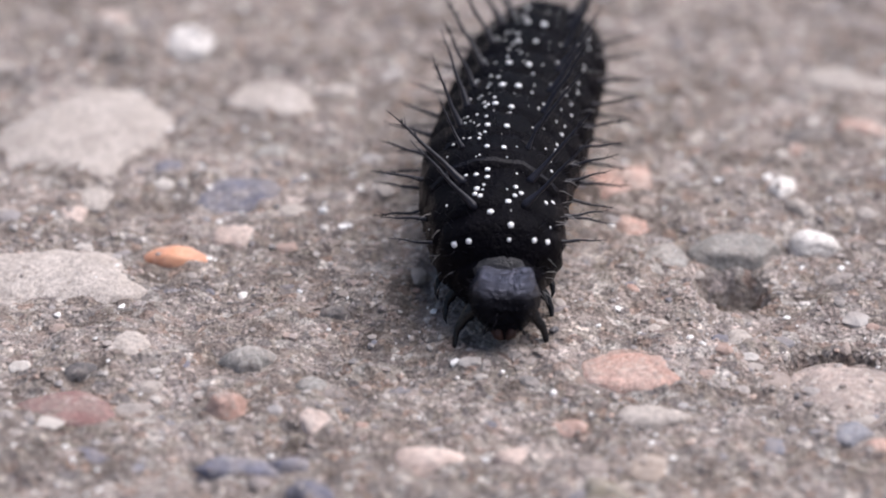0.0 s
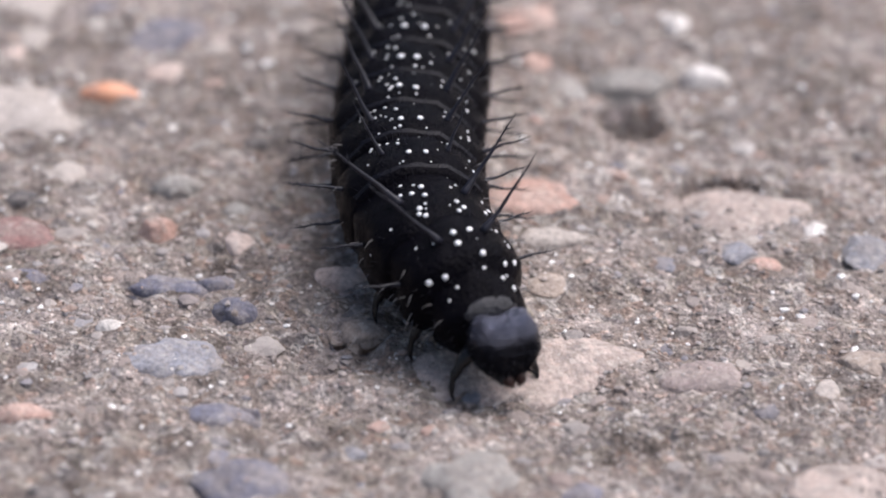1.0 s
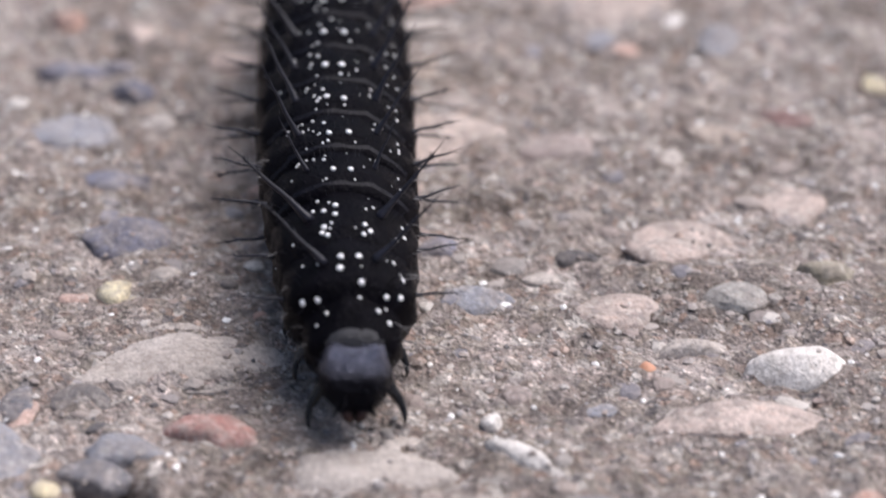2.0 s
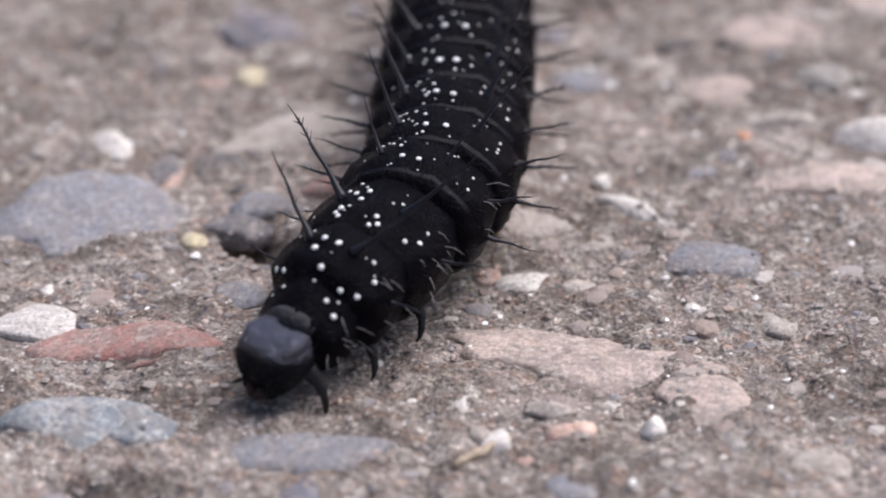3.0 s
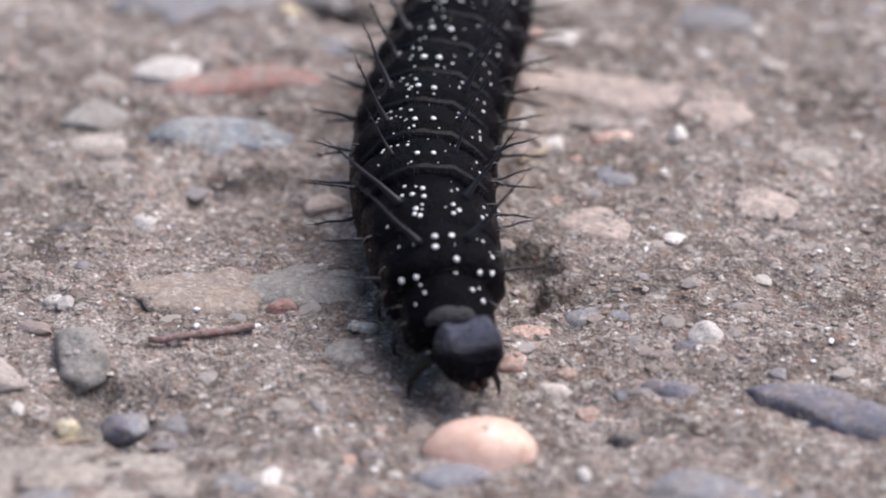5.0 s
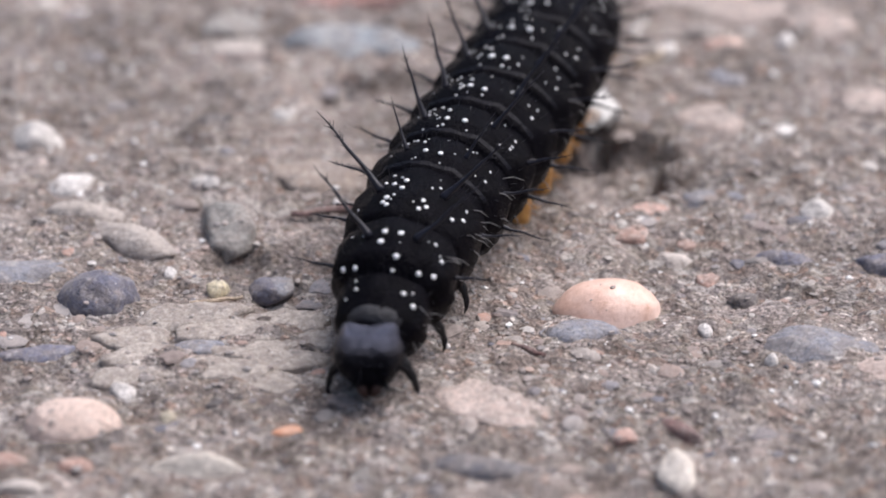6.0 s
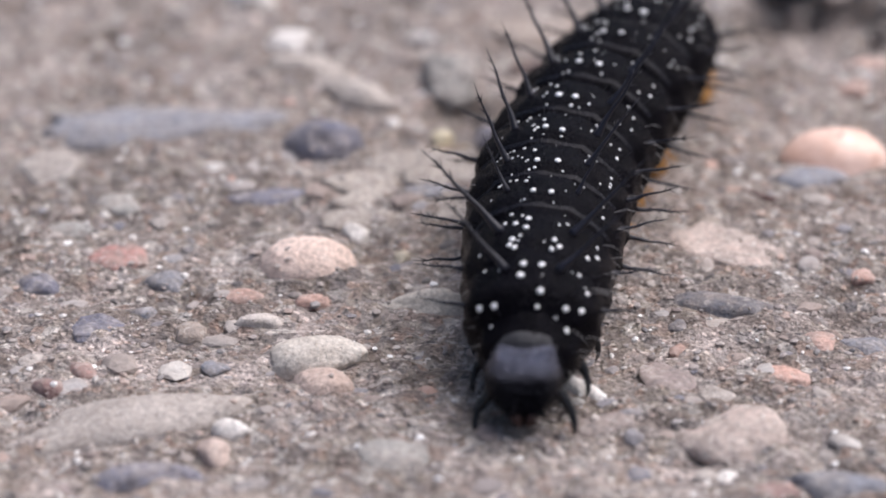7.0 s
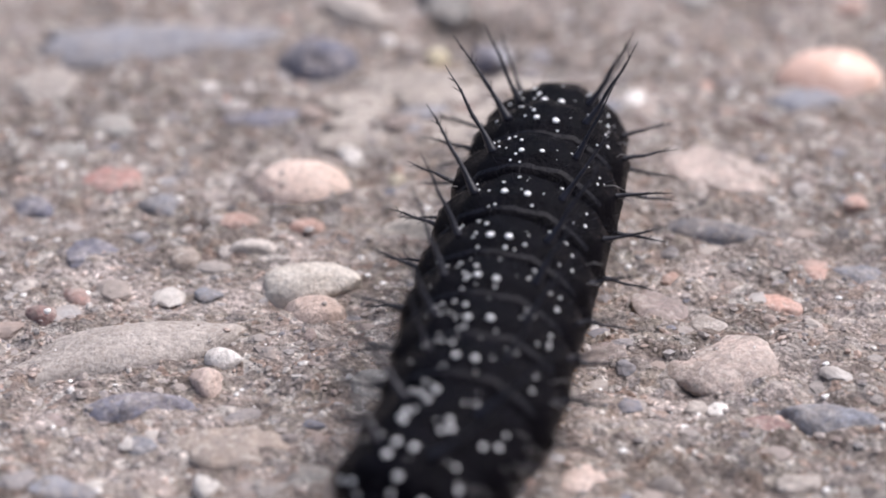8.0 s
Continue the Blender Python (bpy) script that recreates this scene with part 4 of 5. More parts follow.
pebble("red", -5.4, -78.8, 1.45, 0.90, 0.18, 0)
pebble("white", -2.3, -80.6, 1.23, 0.57, 0.12, 0)
pebble("grey", -3.1, -82.4, 2.02, 1.90, 0.10, 0)
pebble("bluegrey", 15.7, -76.1, 1.27, 1.13, 0.22, 0)
pebble("mauve", 15.9, -72.4, 1.94, 1.04, 0.10, 0)
pebble("dark", -14.3, -72.0, 1.73, 1.57, 0.30, 0)
pebble("peach", 1.9, -89.4, 4.10, 3.07, 1.34, 0)
pebble("bluegrey", 1.1, -91.6, 3.19, 1.67, 0.11, 0)
pebble("blue", 15.1, -87.1, 5.80, 2.09, 0.39, -30)
pebble("bluegrey", 9.9, -93.2, 3.81, 3.01, 0.60, 0)
pebble("white", 5.6, -91.3, 0.53, 0.66, 0.29, 0)
pebble("white", 8.0, -94.2, 0.52, 0.70, 0.31, 0)
pebble("pale", -16.9, -83.1, 4.80, 2.10, 0.7, -24)
pebble("yellow", -13.5, -87.6, 0.98, 1.00, 0.43, 0)
pebble("blue", -11.5, -87.4, 1.31, 1.44, 0.28, 0)
pebble("white", -5.8, -91.7, 1.19, 1.55, 0.26, 0)
pebble("bluegrey", -6.9, -92.0, 1.91, 1.59, 0.31, 0)
pebble("pink", 12.4, -95.0, 2.51, 2.22, 0.44, 0)
pebble("pale", 14.4, -95.4, 1.88, 2.67, 0.41, 0)
pebble("pink", 3.4, -83.0, 0.89, 1.79, 0.20, 0)
pebble("coral", 5.5, -83.7, 0.89, 1.00, 0.19, 0)
pebble("mauve", 8.8, -82.6, 1.35, 1.10, 0.21, 0)
pebble("coral", 6.1, -86.8, 0.88, 0.96, 0.18, 0)
pebble("dark", 7.3, -88.6, 1.30, 0.95, 0.18, 0)
pebble("blue", -17.7, -88.5, 3.37, 3.28, 1.34, 0)
pebble("white", -21.8, -74.0, 1.95, 2.21, 0.85, 0)
pebble("white", -19.9, -78.4, 1.90, 1.48, 0.25, 0)
pebble("white", -14.2, -78.0, 1.19, 1.08, 0.18, 0)
pebble("pale", -19.1, -81.1, 2.80, 1.53, 0.26, 0)
pebble("blush", -18.4, -98.9, 3.6, 2.76, 1.1, 0)
pebble("white", -16.7, -96.2, 0.86, 1.01, 0.42, 0)
pebble("chalk", -13.7, -101.5, 3.7, 1.7, 0.62, 12)
pebble("chalk", 3.9, -102.6, 1.48, 2.74, 0.92, 0)
pebble("coral", 2.1, -99.5, 0.84, 1.20, 0.18, 0)
pebble("maroon", 4.2, -99.3, 1.99, 0.72, 0.19, -37)
pebble("blue", 4.6, -96.3, 1.07, 1.05, 0.20, 0)
pebble("bluegrey", -11.1, -87.3, 1.21, 1.51, 0.27, 0)
pebble("bluegrey", -14.0, -92.9, 2.61, 1.57, 0.11, 0)
pebble("blue", -20.2, -93.2, 3.05, 1.57, 0.11, 0)
pebble("white", -15.4, -85.9, 0.45, 0.91, 0.10, 0)
pebble("chalk", -17.7, -105.9, 3.61, 1.96, 0.82, 0)
pebble("blush", -17.6, -107.8, 2.18, 1.68, 0.71, 0)
pebble("pale", -23.4, -110.2, 9.6, 2.6, 0.3, 22)
pebble("white", -20.5, -111.2, 1.36, 1.01, 0.43, 0)
pebble("pink", -21.1, -112.7, 1.15, 1.27, 0.55, 0)
pebble("blue", -23.3, -114.3, 3.42, 1.72, 0.33, 0)
pebble("red", -25.3, -98.2, 2.32, 1.85, 0.33, 0)
pebble("blue", -25.9, -104.0, 2.03, 1.88, 0.34, 0)
pebble("blue", -28.2, -100.0, 1.88, 1.32, 0.23, 0)
pebble("white", -22.2, -90.7, 1.10, 1.19, 0.20, 0)
pebble("pale", -28.6, -90.3, 2.66, 2.78, 0.47, 0)
pebble("coral", -20.8, -101.6, 1.75, 1.05, 0.19, 0)
pebble("pale", -19.9, -103.6, 1.83, 1.02, 0.19, 0)
pebble("coral", -18.2, -101.8, 1.23, 0.89, 0.09, 0)
pebble("white", -24.8, -106.0, 0.90, 0.76, 0.14, 0)
pebble("red", -26.0, -106.8, 1.60, 1.14, 0.21, 0)
pebble("pale", -27.8, -106.3, 1.00, 0.99, 0.18, 0)
pebble("maroon", -27.1, -108.2, 1.39, 0.93, 0.17, 0)
pebble("bluegrey", -21.3, -106.4, 1.20, 1.14, 0.21, 0)
pebble("pink", -17.0, -112.8, 1.91, 1.61, 0.31, 0)
pebble("white", -8.6, -108.3, 2.61, 0.94, 0.28, -44)
pebble("pinkpale", -3.5, -111.3, 3.68, 3.15, 0.60, 0)
pebble("pale", -3.8, -108.8, 1.18, 1.10, 0.21, 0)
pebble("mauve", -5.5, -107.7, 1.98, 2.24, 0.42, 0)
pebble("coral", -0.0, -104.9, 1.41, 1.24, 0.23, 0)
pebble("coral", -1.5, -107.1, 2.19, 1.25, 0.10, 0)
pebble("slate", -3.3, -102.4, 3.66, 1.32, 0.11, -17)
pebble("slate", -4.9, -103.8, 0.81, 1.21, 0.18, 0)
pebble("bluegrey", 0.2, -115.1, 3.61, 1.30, 0.31, -26)
pebble("maroon", -2.3, -115.4, 1.51, 1.36, 0.27, 0)
pebble("coral", -1.9, -115.2, 0.75, 1.05, 0.17, 0)
pebble("bluegrey", 1.7, -104.9, 1.62, 1.63, 0.30, 0)
pebble("white", -3.8, -114.2, 0.68, 0.84, 0.15, 0)
pebble("pinkpale", -2.7, -97.7, 4.22, 4.21, 0.12, 0)
pebble("bluegrey", -24.1, -102.6, 1.02, 0.80, 0.14, 0)
pebble("bluegrey", -23.5, -100.0, 1.66, 1.23, 0.22, 0)
pebble("grey", -27.5, -96.0, 1.92, 1.34, 0.10, 0)
pebble("grey", -25.8, -93.9, 1.73, 1.97, 0.10, 0)
pebble("tan", -22.4, -104.2, 1.42, 1.29, 0.10, 0)
pebble("mauve", -7.7, -110.8, 2.52, 1.34, 0.11, 0)
pebble("grey", -15.0, -113.3, 2.28, 2.29, 0.10, 0)
pebble("tan", -19.9, -117.0, 4.11, 2.47, 0.12, 0)
pebble("white", -20.7, -119.2, 0.81, 1.00, 0.46, 0)
pebble("pink", -8.3, -119.1, 1.66, 1.90, 0.36, 0)
pebble("pale", -1.4, -118.7, 1.30, 1.26, 0.26, 0)
pebble("grey", -17.1, -119.1, 1.84, 1.56, 0.32, 0)
pebble("bluegrey", -25.3, -119.6, 2.58, 1.72, 0.11, 0)
pebble("dark", -5.8, -118.9, 1.48, 0.94, 0.19, 0)
pebble("bluegrey", -23.0, -116.9, 1.12, 0.97, 0.20, 0)
pebble("mauve", -26.1, -115.1, 1.14, 1.00, 0.20, 0)
pebble("pale", -4.6, -114.1, 0.76, 0.80, 0.16, 0)
pebble("grey", -4.3, -77.0, 6.3, 4.7, 0.12, 0)
# three dark stones, which also stand in for the shade of pits here
pebble("dark", -4.7, -44.4, 2.03, 1.76, 0.36, 0)
pebble("slate", -3.8, -49.4, 2.56, 1.99, 0.42, 0)
pebble("slate", -6.9, -44.9, 1.22, 2.44, 0.27, 0)
pebble("white", 5.8, -64.9, 1.03, 1.05, 0.46, 0)
pebble("white", 4.6, -62.5, 0.67, 0.84, 0.36, 0)
pebble("pale", 7.7, -63.0, 1.67, 1.07, 0.46, 0)
pebble("bluegrey", -24.6, -86.9, 10.4, 3.6, 0.3, 0)
pebble("orange", -10.4, -99.2, 1.25, 0.7, 0.2, 12)
pebble("yellow", -14.9, -98.1, 0.55, 0.9, 0.3, 0)
pebble("dark", -12.8, -97.3, 1.3, 0.7, 0.25, -15)
pebble("veined", -6.3, -64.3, 2.4, 1.9, 0.3, -20)


def white_shell():
    """The thick, chalk-white fragment with a ragged lower edge over a hollow."""
    v, f = BALLS[4]
    rng = np.random.RandomState(9)
    radius = np.ones(len(v))
    for k in range(11):
        n = rng.normal(size=3) * (1, 1, 0.6)
        n /= np.linalg.norm(n)
        radius = np.minimum(radius, rng.uniform(0.62, 0.9) / np.maximum(v @ n, 0.05))
    ang = np.arctan2(v[:, 1], v[:, 0])
    radius = radius * (1.16 + 0.07 * lattice_noise(ang * 3, v[:, 2], 0.4, 31))
    x, y, z = v[:, 0] * 1.92 * radius, v[:, 1] * 1.6 * radius, v[:, 2] * radius
    z = np.where(z > 0, 0.5 * z, 0.4 * z)
    z = z + 0.24 * lattice_noise(x, y, 0.8, 32) + 0.17 * lattice_noise(x, y, 0.33, 33) + 0.05 * lattice_noise(x, y, 0.15, 35)
    front = np.maximum(0, -y - 0.3) / 1.2 * (z < 0.35)
    z = z + front * (0.62 + 0.6 * lattice_noise(x * 1.6, y * 0.2, 0.5, 34))
    ob = new("shell_fragment", mesh_of("shell_fragment", np.stack([x, y, z], 1), f, STONES["shell"]))
    ob.matrix_basis = pose(1.4 * MM, -71.8 * MM, 0.5 * MM, 13, 0, 0)
    return tagged(ob, "bright chalk white shell fragment with a ragged edge", "shell fragment")


white_shell()


def plate_mesh(wide, deep, thick, seed):
    """A thin, cleft layer of stone with a broken outline and a worn upper edge."""
    rng = np.random.RandomState(seed)
    n = 40
    a = np.arange(n) * 2 * np.pi / n
    r = 1 + 0.2 * lattice_noise(np.cos(a) * 2 + seed * 3.7, np.sin(a) * 2, 0.8, 61) + 0.1 * lattice_noise(np.cos(a) * 2, np.sin(a) * 2 + seed, 0.3, 62)
    for k in range(5):
        r = np.minimum(r, rng.uniform(0.75, 1.0) / np.maximum(np.cos(a - rng.uniform(0, 6.28)), 0.05))
    verts, faces = [(0, 0, 0)], []
    rings = [(0.3, 0.0), (0.6, 0.0), (0.85, -0.01), (0.97, -0.05), (1.0, -0.12), (1.02, -thick)]
    for k, z in rings:
        for i in range(n):
            verts.append((math.cos(a[i]) * r[i] * k * wide / 2, math.sin(a[i]) * r[i] * k * deep / 2, z))
    v = np.array(verts)
    top = v[:, 2] > -0.1
    v[:, 2] += np.where(top, 0.06 * lattice_noise(v[:, 0] + seed, v[:, 1] * 1.8, 0.6, 63) + 0.03 * lattice_noise(v[:, 0], v[:, 1] + seed, 0.25, 64), 0)
    for i in range(n):
        j = (i + 1) % n
        faces.append([0, 1 + i, 1 + j])
        for q in range(len(rings) - 1):
            b = 1 + q * n
            faces.append([b + i, b + n + i, b + n + j, b + j])
    faces.append([1 + (len(rings) - 1) * n + i for i in range(n)][::-1])
    return mesh_of("layer", v, faces, STONES["palelayer"])


def layered_stone():
    """The pale cleft stone whose layers step down over one another."""
    base = tagged(new("layered_stone"), "pale beige cleft stone with thin broken layers in concrete", "stone")
    base.matrix_basis = pose(-13.2 * MM, -93.2 * MM, 0)
    for k, (x, y, wide, deep, top, turn) in enumerate((
            (-1.2, 2.6, 4.6, 1.9, 0.42, 8), (2.6, 2.2, 3.4, 1.7, 0.36, -12), (0.4, 1.2, 5.4, 1.9, 0.40, 4), (-3.3, 0.9, 3.2, 1.8, 0.34, 15), (3.4, 0.6, 3.0, 1.6, 0.31, -6),
            (0.9, 0.0, 4.2, 1.7, 0.33, -4), (-2.2, -0.5, 4.4, 1.8, 0.28, 6), (2.5, -0.9, 3.6, 1.7, 0.24, 10), (-0.3, -1.5, 4.8, 1.9, 0.22, -3), (-3.5, -1.9, 2.8, 1.6, 0.18, 12), (1.9, -2.3, 3.4, 1.7, 0.15, -8))):
        m = pose(x * MM, y * MM, (top + 0.03) * MM, 5 - (k % 3) * 2, (k % 4) * 2 - 3, turn)
        me = plate_mesh(wide, deep, 0.7, 70 + k)
        part("layer", me, base, m)
        v = np.array([(m @ p.co)[:] for p in me.vertices]) / MM
        note_top(v[:, 0] - 13.2, v[:, 1] - 93.2, v[:, 2])
    return base


layered_stone()


def straw(name, label, material, x, y, long, thick, turn, seed):
    """A thin, slightly crooked strip lying on the mortar: bits of plant, and one slab's shaded edge."""
    rng = random.Random(seed)
    n = 8
    path = [(long * (i / n - 0.5), rng.uniform(-0.02, 0.02) * long, thick * 0.6 + rng.uniform(0, 0.06)) for i in range(n + 1)]
    radii = [thick * (0.55 + 0.45 * math.sin(math.pi * (i + 1) / (n + 2))) * rng.uniform(0.8, 1.1) for i in range(n + 1)]
    verts, faces = tube(path, radii, 8)
    ob = new(name, mesh_of(name, verts, faces, material))
    z = float(ground_height(np.array([x]), np.array([y]))[0])
    ob.matrix_basis = pose(x * MM, y * MM, z * MM, 0, 0, turn)
    return tagged(ob, label, name.replace("_", " "))


straw("straw_bit", "dry tan bit of straw lying on the concrete", STONES["straw"], 5.3, -65.6, 2.6, 0.19, 42, 1)
# maroon strip added for a slab's ridge, with the edge's shade in its colour
straw("leaf_shred", "dark purplish strip for a slab's ridge and shaded edge", STONES["maroon"], -8.6, -81.3, 4.2, 0.2, 14, 2)
straw("straw_bit", "thin tan bit of straw beside a yellow grain", STONES["straw"], -13.5, -88.6, 2.2, 0.10, 12, 3)
straw("twig_bit", "short dark bit of twig lying on the concrete", STONES["maroon"], -1.3, -93.1, 1.6, 0.12, -40, 4)

# ---- loose grit ----


def build_grit(name, label, count, small, large, seed, level, flat=0.7):
    """Many small grains strewn over the mortar."""
    rng = np.random.RandomState(seed)
    v, f = BALLS[level]
    f = np.array(f)
    n = len(v)
    x, y = rng.uniform(-34, 32, count), rng.uniform(-131, 38, count)
    keep = lattice_noise(x, y, 2.2, 41) + rng.uniform(-0.9, 0.9, count) > -0.25
    if level == 2:
        keep &= swell(x, y) - ground_height(x, y) < 0.35
    on_stone = TOPS[top_cell(x, y)] > ground_height(x, y) + 0.03
    keep &= ~on_stone | ((rng.uniform(0, 1, count) < 0.3) if level == 1 else False)
    x, y = x[keep], y[keep]
    count = len(x)
    size = small * (large / small) ** (rng.uniform(0, 1, count) ** 2.2)
    z = np.maximum(ground_height(x, y), TOPS[top_cell(x, y)] - 0.02)
    shape = rng.uniform(0.6, 1.3, (count, 1, 3)) * np.array([1.15, 1.0, flat])
    bump = 1 + rng.uniform(-1, 1, (count, n, 1)) * (0.3 if level == 1 else 0.17)
    a = rng.uniform(0, 2 * np.pi, count)
    p = v[None] * bump * shape * size[:, None, None] * 0.5
    c, s = np.cos(a)[:, None], np.sin(a)[:, None]
    q = np.stack([p[..., 0] * c - p[..., 1] * s + x[:, None], p[..., 0] * s + p[..., 1] * c + y[:, None], p[..., 2] + (z + size * (0.07 if level == 1 else -0.1))[:, None]], 2)
    faces = (f[None] + np.arange(count)[:, None, None] * n).reshape(-1, 3)
    me = bpy.data.meshes.new(name)
    me.vertices.add(count * n)
    me.vertices.foreach_set("co", (q * MM).ravel().astype(np.float32))
    m = len(faces)
    me.loops.add(3 * m)
    me.loops.foreach_set("vertex_index", faces.ravel().astype(np.int32))
    me.polygons.add(m)
    me.polygons.foreach_set("loop_start", np.arange(0, 3 * m, 3, dtype=np.int32))
    me.polygons.foreach_set("use_smooth", np.zeros(m, dtype=bool))
    me.materials.append(GRIT if level == 1 else CHIPS)
    me.update()
    me.validate()
    return tagged(new(name, me), label, "grit", kind="stuff")


build_grit("gravel", "fine mixed gravel chips in the worn concrete", 8500, 0.28, 1.2, 51, 2, 0.42)
build_grit("sand", "coarse sand grains over the worn concrete", 80000, 0.08, 0.38, 52, 1)

# ---- what moves ----

STANCES = []


def stance(t, yaw, head, *back):
    """The animal at a time: the head's turn, its place, and six places along the back from neck to tail, in millimetres."""
    STANCES.append((t, yaw, head, back))


stance(0, 0, (2.3, -9.6), (2.1, -7.9), (1.9, -3.5), (2.5, 0.6), (3.1, 4.8), (3.7, 8.8), (4.2, 13.1))
stance(0.1, -8, (1.7, -13.1), (1.9, -11.4), (2.0, -6.4), (2.4, -1.3), (3.0, 3.8), (3.7, 8.7), (4.0, 12.5))
stance(0.2, 0, (2.2, -14.9), (2.2, -13.2), (2.2, -8.0), (2.3, -2.8), (2.9, 2.4), (3.6, 7.6), (3.8, 11.2))
stance(0.3, 12, (3.0, -15.7), (2.7, -14.0), (2.2, -9.3), (2.2, -4.7), (2.8, -0.2), (3.5, 4.5), (3.7, 9.3))
stance(0.4, 26, (4.2, -17.1), (3.4, -15.4), (2.2, -10.8), (2.0, -6.4), (2.7, -2.1), (3.3, 2.4), (3.3, 7.2))
stance(0.5, 22, (4.1, -21.7), (3.3, -19.5), (2.0, -14.1), (1.8, -8.5), (2.5, -3.0), (3.0, 2.5), (2.9, 8.1))
stance(0.6, 14, (4.5, -22.5), (3.8, -20.9), (2.2, -15.2), (1.8, -9.4), (2.4, -4.0), (2.8, 1.3), (2.7, 6.8))
stance(0.7, 0, (3.1, -22.3), (3.1, -20.7), (2.4, -14.7), (2.3, -8.5), (3.0, -2.5), (3.4, 3.4), (3.7, 9.3))
stance(0.8, 4, (3.3, -23.0), (3.3, -21.3), (2.6, -15.1), (2.5, -8.7), (3.2, -2.5), (3.6, 3.5), (4.0, 9.5))
stance(0.9, 14, (4.1, -25.7), (3.9, -24.0), (2.5, -18.1), (2.2, -11.7), (2.7, -5.5), (3.0, 0.6), (3.3, 6.6))
stance(1, 26, (5.4, -26.7), (4.6, -25.1), (2.4, -19.8), (1.9, -13.9), (2.2, -8.1), (2.4, -2.2), (2.6, 3.7))
stance(1.1, 40, (6.2, -26.8), (5.1, -25.2), (2.7, -20.3), (1.9, -15.1), (2.1, -9.8), (2.3, -4.2), (2.6, 1.5))
stance(1.2, 16, (5.1, -31.6), (4.6, -30.0), (2.9, -24.3), (1.9, -18.4), (2.0, -12.5), (2.3, -6.5), (2.6, -0.6))
stance(1.3, 14, (4.7, -32.8), (4.5, -31.1), (3.2, -25.4), (2.3, -19.6), (2.3, -13.7), (2.5, -7.7), (2.6, -1.8))
stance(1.4, -4, (4.2, -34.5), (4.3, -32.9), (3.5, -27.0), (2.7, -21.0), (2.5, -15.0), (2.6, -9.0), (2.7, -2.9))
stance(1.5, 0, (4.4, -36.3), (4.4, -34.6), (3.8, -28.5), (3.1, -22.4), (2.8, -16.3), (2.8, -10.2), (2.7, -4.1))
stance(1.6, 6, (5.2, -38.4), (4.8, -36.8), (3.8, -30.8), (3.1, -24.5), (2.9, -18.3), (2.8, -12.1), (2.6, -5.8))
stance(1.7, 26, (6.3, -40.3), (5.4, -38.9), (3.8, -32.9), (3.1, -26.6), (2.9, -20.2), (2.7, -13.9), (2.5, -7.5))
stance(1.8, 22, (5.6, -41.7), (5.1, -40.2), (4.0, -34.4), (3.4, -28.5), (3.2, -22.4), (3.0, -16.3), (2.9, -10.2))
stance(1.9, 14, (5.2, -43.2), (4.9, -41.6), (4.2, -36.1), (3.8, -30.4), (3.6, -24.6), (3.4, -18.7), (3.2, -12.8))
stance(2, 0, (5.1, -46.5), (5.0, -44.8), (4.5, -39.0), (4.1, -33.1), (3.9, -27.2), (3.7, -21.3), (3.6, -15.5))
stance(2.1, 0, (4.4, -46.4), (4.6, -44.7), (4.4, -38.9), (4.1, -33.1), (3.8, -27.2), (3.7, -21.4), (3.5, -15.6))
stance(2.2, 0, (4.6, -46.4), (4.6, -44.7), (4.4, -38.9), (4.1, -33.1), (3.8, -27.3), (3.6, -21.5), (3.4, -15.7))
stance(3.3, -55, (-3.2, -64.9), (-2.0, -63.7), (1.7, -59.3), (3.7, -53.9), (4.5, -48.1), (4.9, -42.3), (5.3, -36.5))
stance(3.4, -48, (-1.8, -63.0), (-0.7, -61.6), (2.2, -57.2), (3.9, -52.3), (4.7, -47.2), (5.2, -41.7), (5.7, -36.0))
stance(3.5, 0, (1.3, -65.9), (1.5, -64.2), (2.8, -58.6), (4.1, -52.9), (4.8, -47.2), (5.4, -41.4), (6.0, -35.6))
stance(3.6, 35, (3.2, -66.8), (2.6, -65.2), (2.5, -59.9), (3.6, -54.7), (4.4, -49.3), (5.0, -43.6), (5.5, -38.0))
stance(3.7, 28, (3.7, -70.4), (2.9, -68.9), (2.0, -63.3), (3.2, -57.7), (4.1, -51.9), (4.6, -46.1), (5.1, -40.4))
stance(3.8, 10, (2.0, -72.3), (2.0, -70.8), (1.6, -65.2), (2.7, -59.7), (3.7, -54.0), (4.4, -48.2), (4.9, -42.4))
stance(3.9, 20, (2.1, -75.3), (2.1, -73.7), (1.5, -67.9), (2.2, -62.1), (3.4, -56.3), (4.3, -50.3), (4.7, -44.3))
stance(4, 26, (3.0, -78.6), (2.6, -76.0), (1.4, -70.7), (1.7, -64.6), (3.0, -58.6), (4.1, -52.5), (4.5, -46.3))
stance(4.1, 40, (4.1, -77.8), (3.3, -76.5), (1.7, -71.2), (1.7, -65.3), (3.0, -59.5), (4.0, -53.6), (4.7, -47.6))
stance(4.2, 45, (5.7, -77.5), (4.3, -76.6), (2.0, -71.9), (1.6, -66.1), (2.9, -60.4), (4.0, -54.7), (5.0, -49.0))
stance(5.3, -10, (-2.7, -88.8), (-2.3, -87.2), (-0.7, -81.1), (-0.0, -74.9), (0.7, -68.7), (1.7, -62.5), (2.6, -56.4))
stance(5.4, -30, (-4.5, -88.9), (-3.6, -87.5), (-1.2, -81.9), (-0.1, -75.9), (0.9, -69.9), (1.8, -63.6), (2.5, -57.5))
stance(5.5, -38, (-6.0, -90.4), (-4.8, -89.2), (-1.7, -83.7), (-0.1, -77.6), (1.0, -71.3), (1.8, -64.9), (2.5, -58.6))
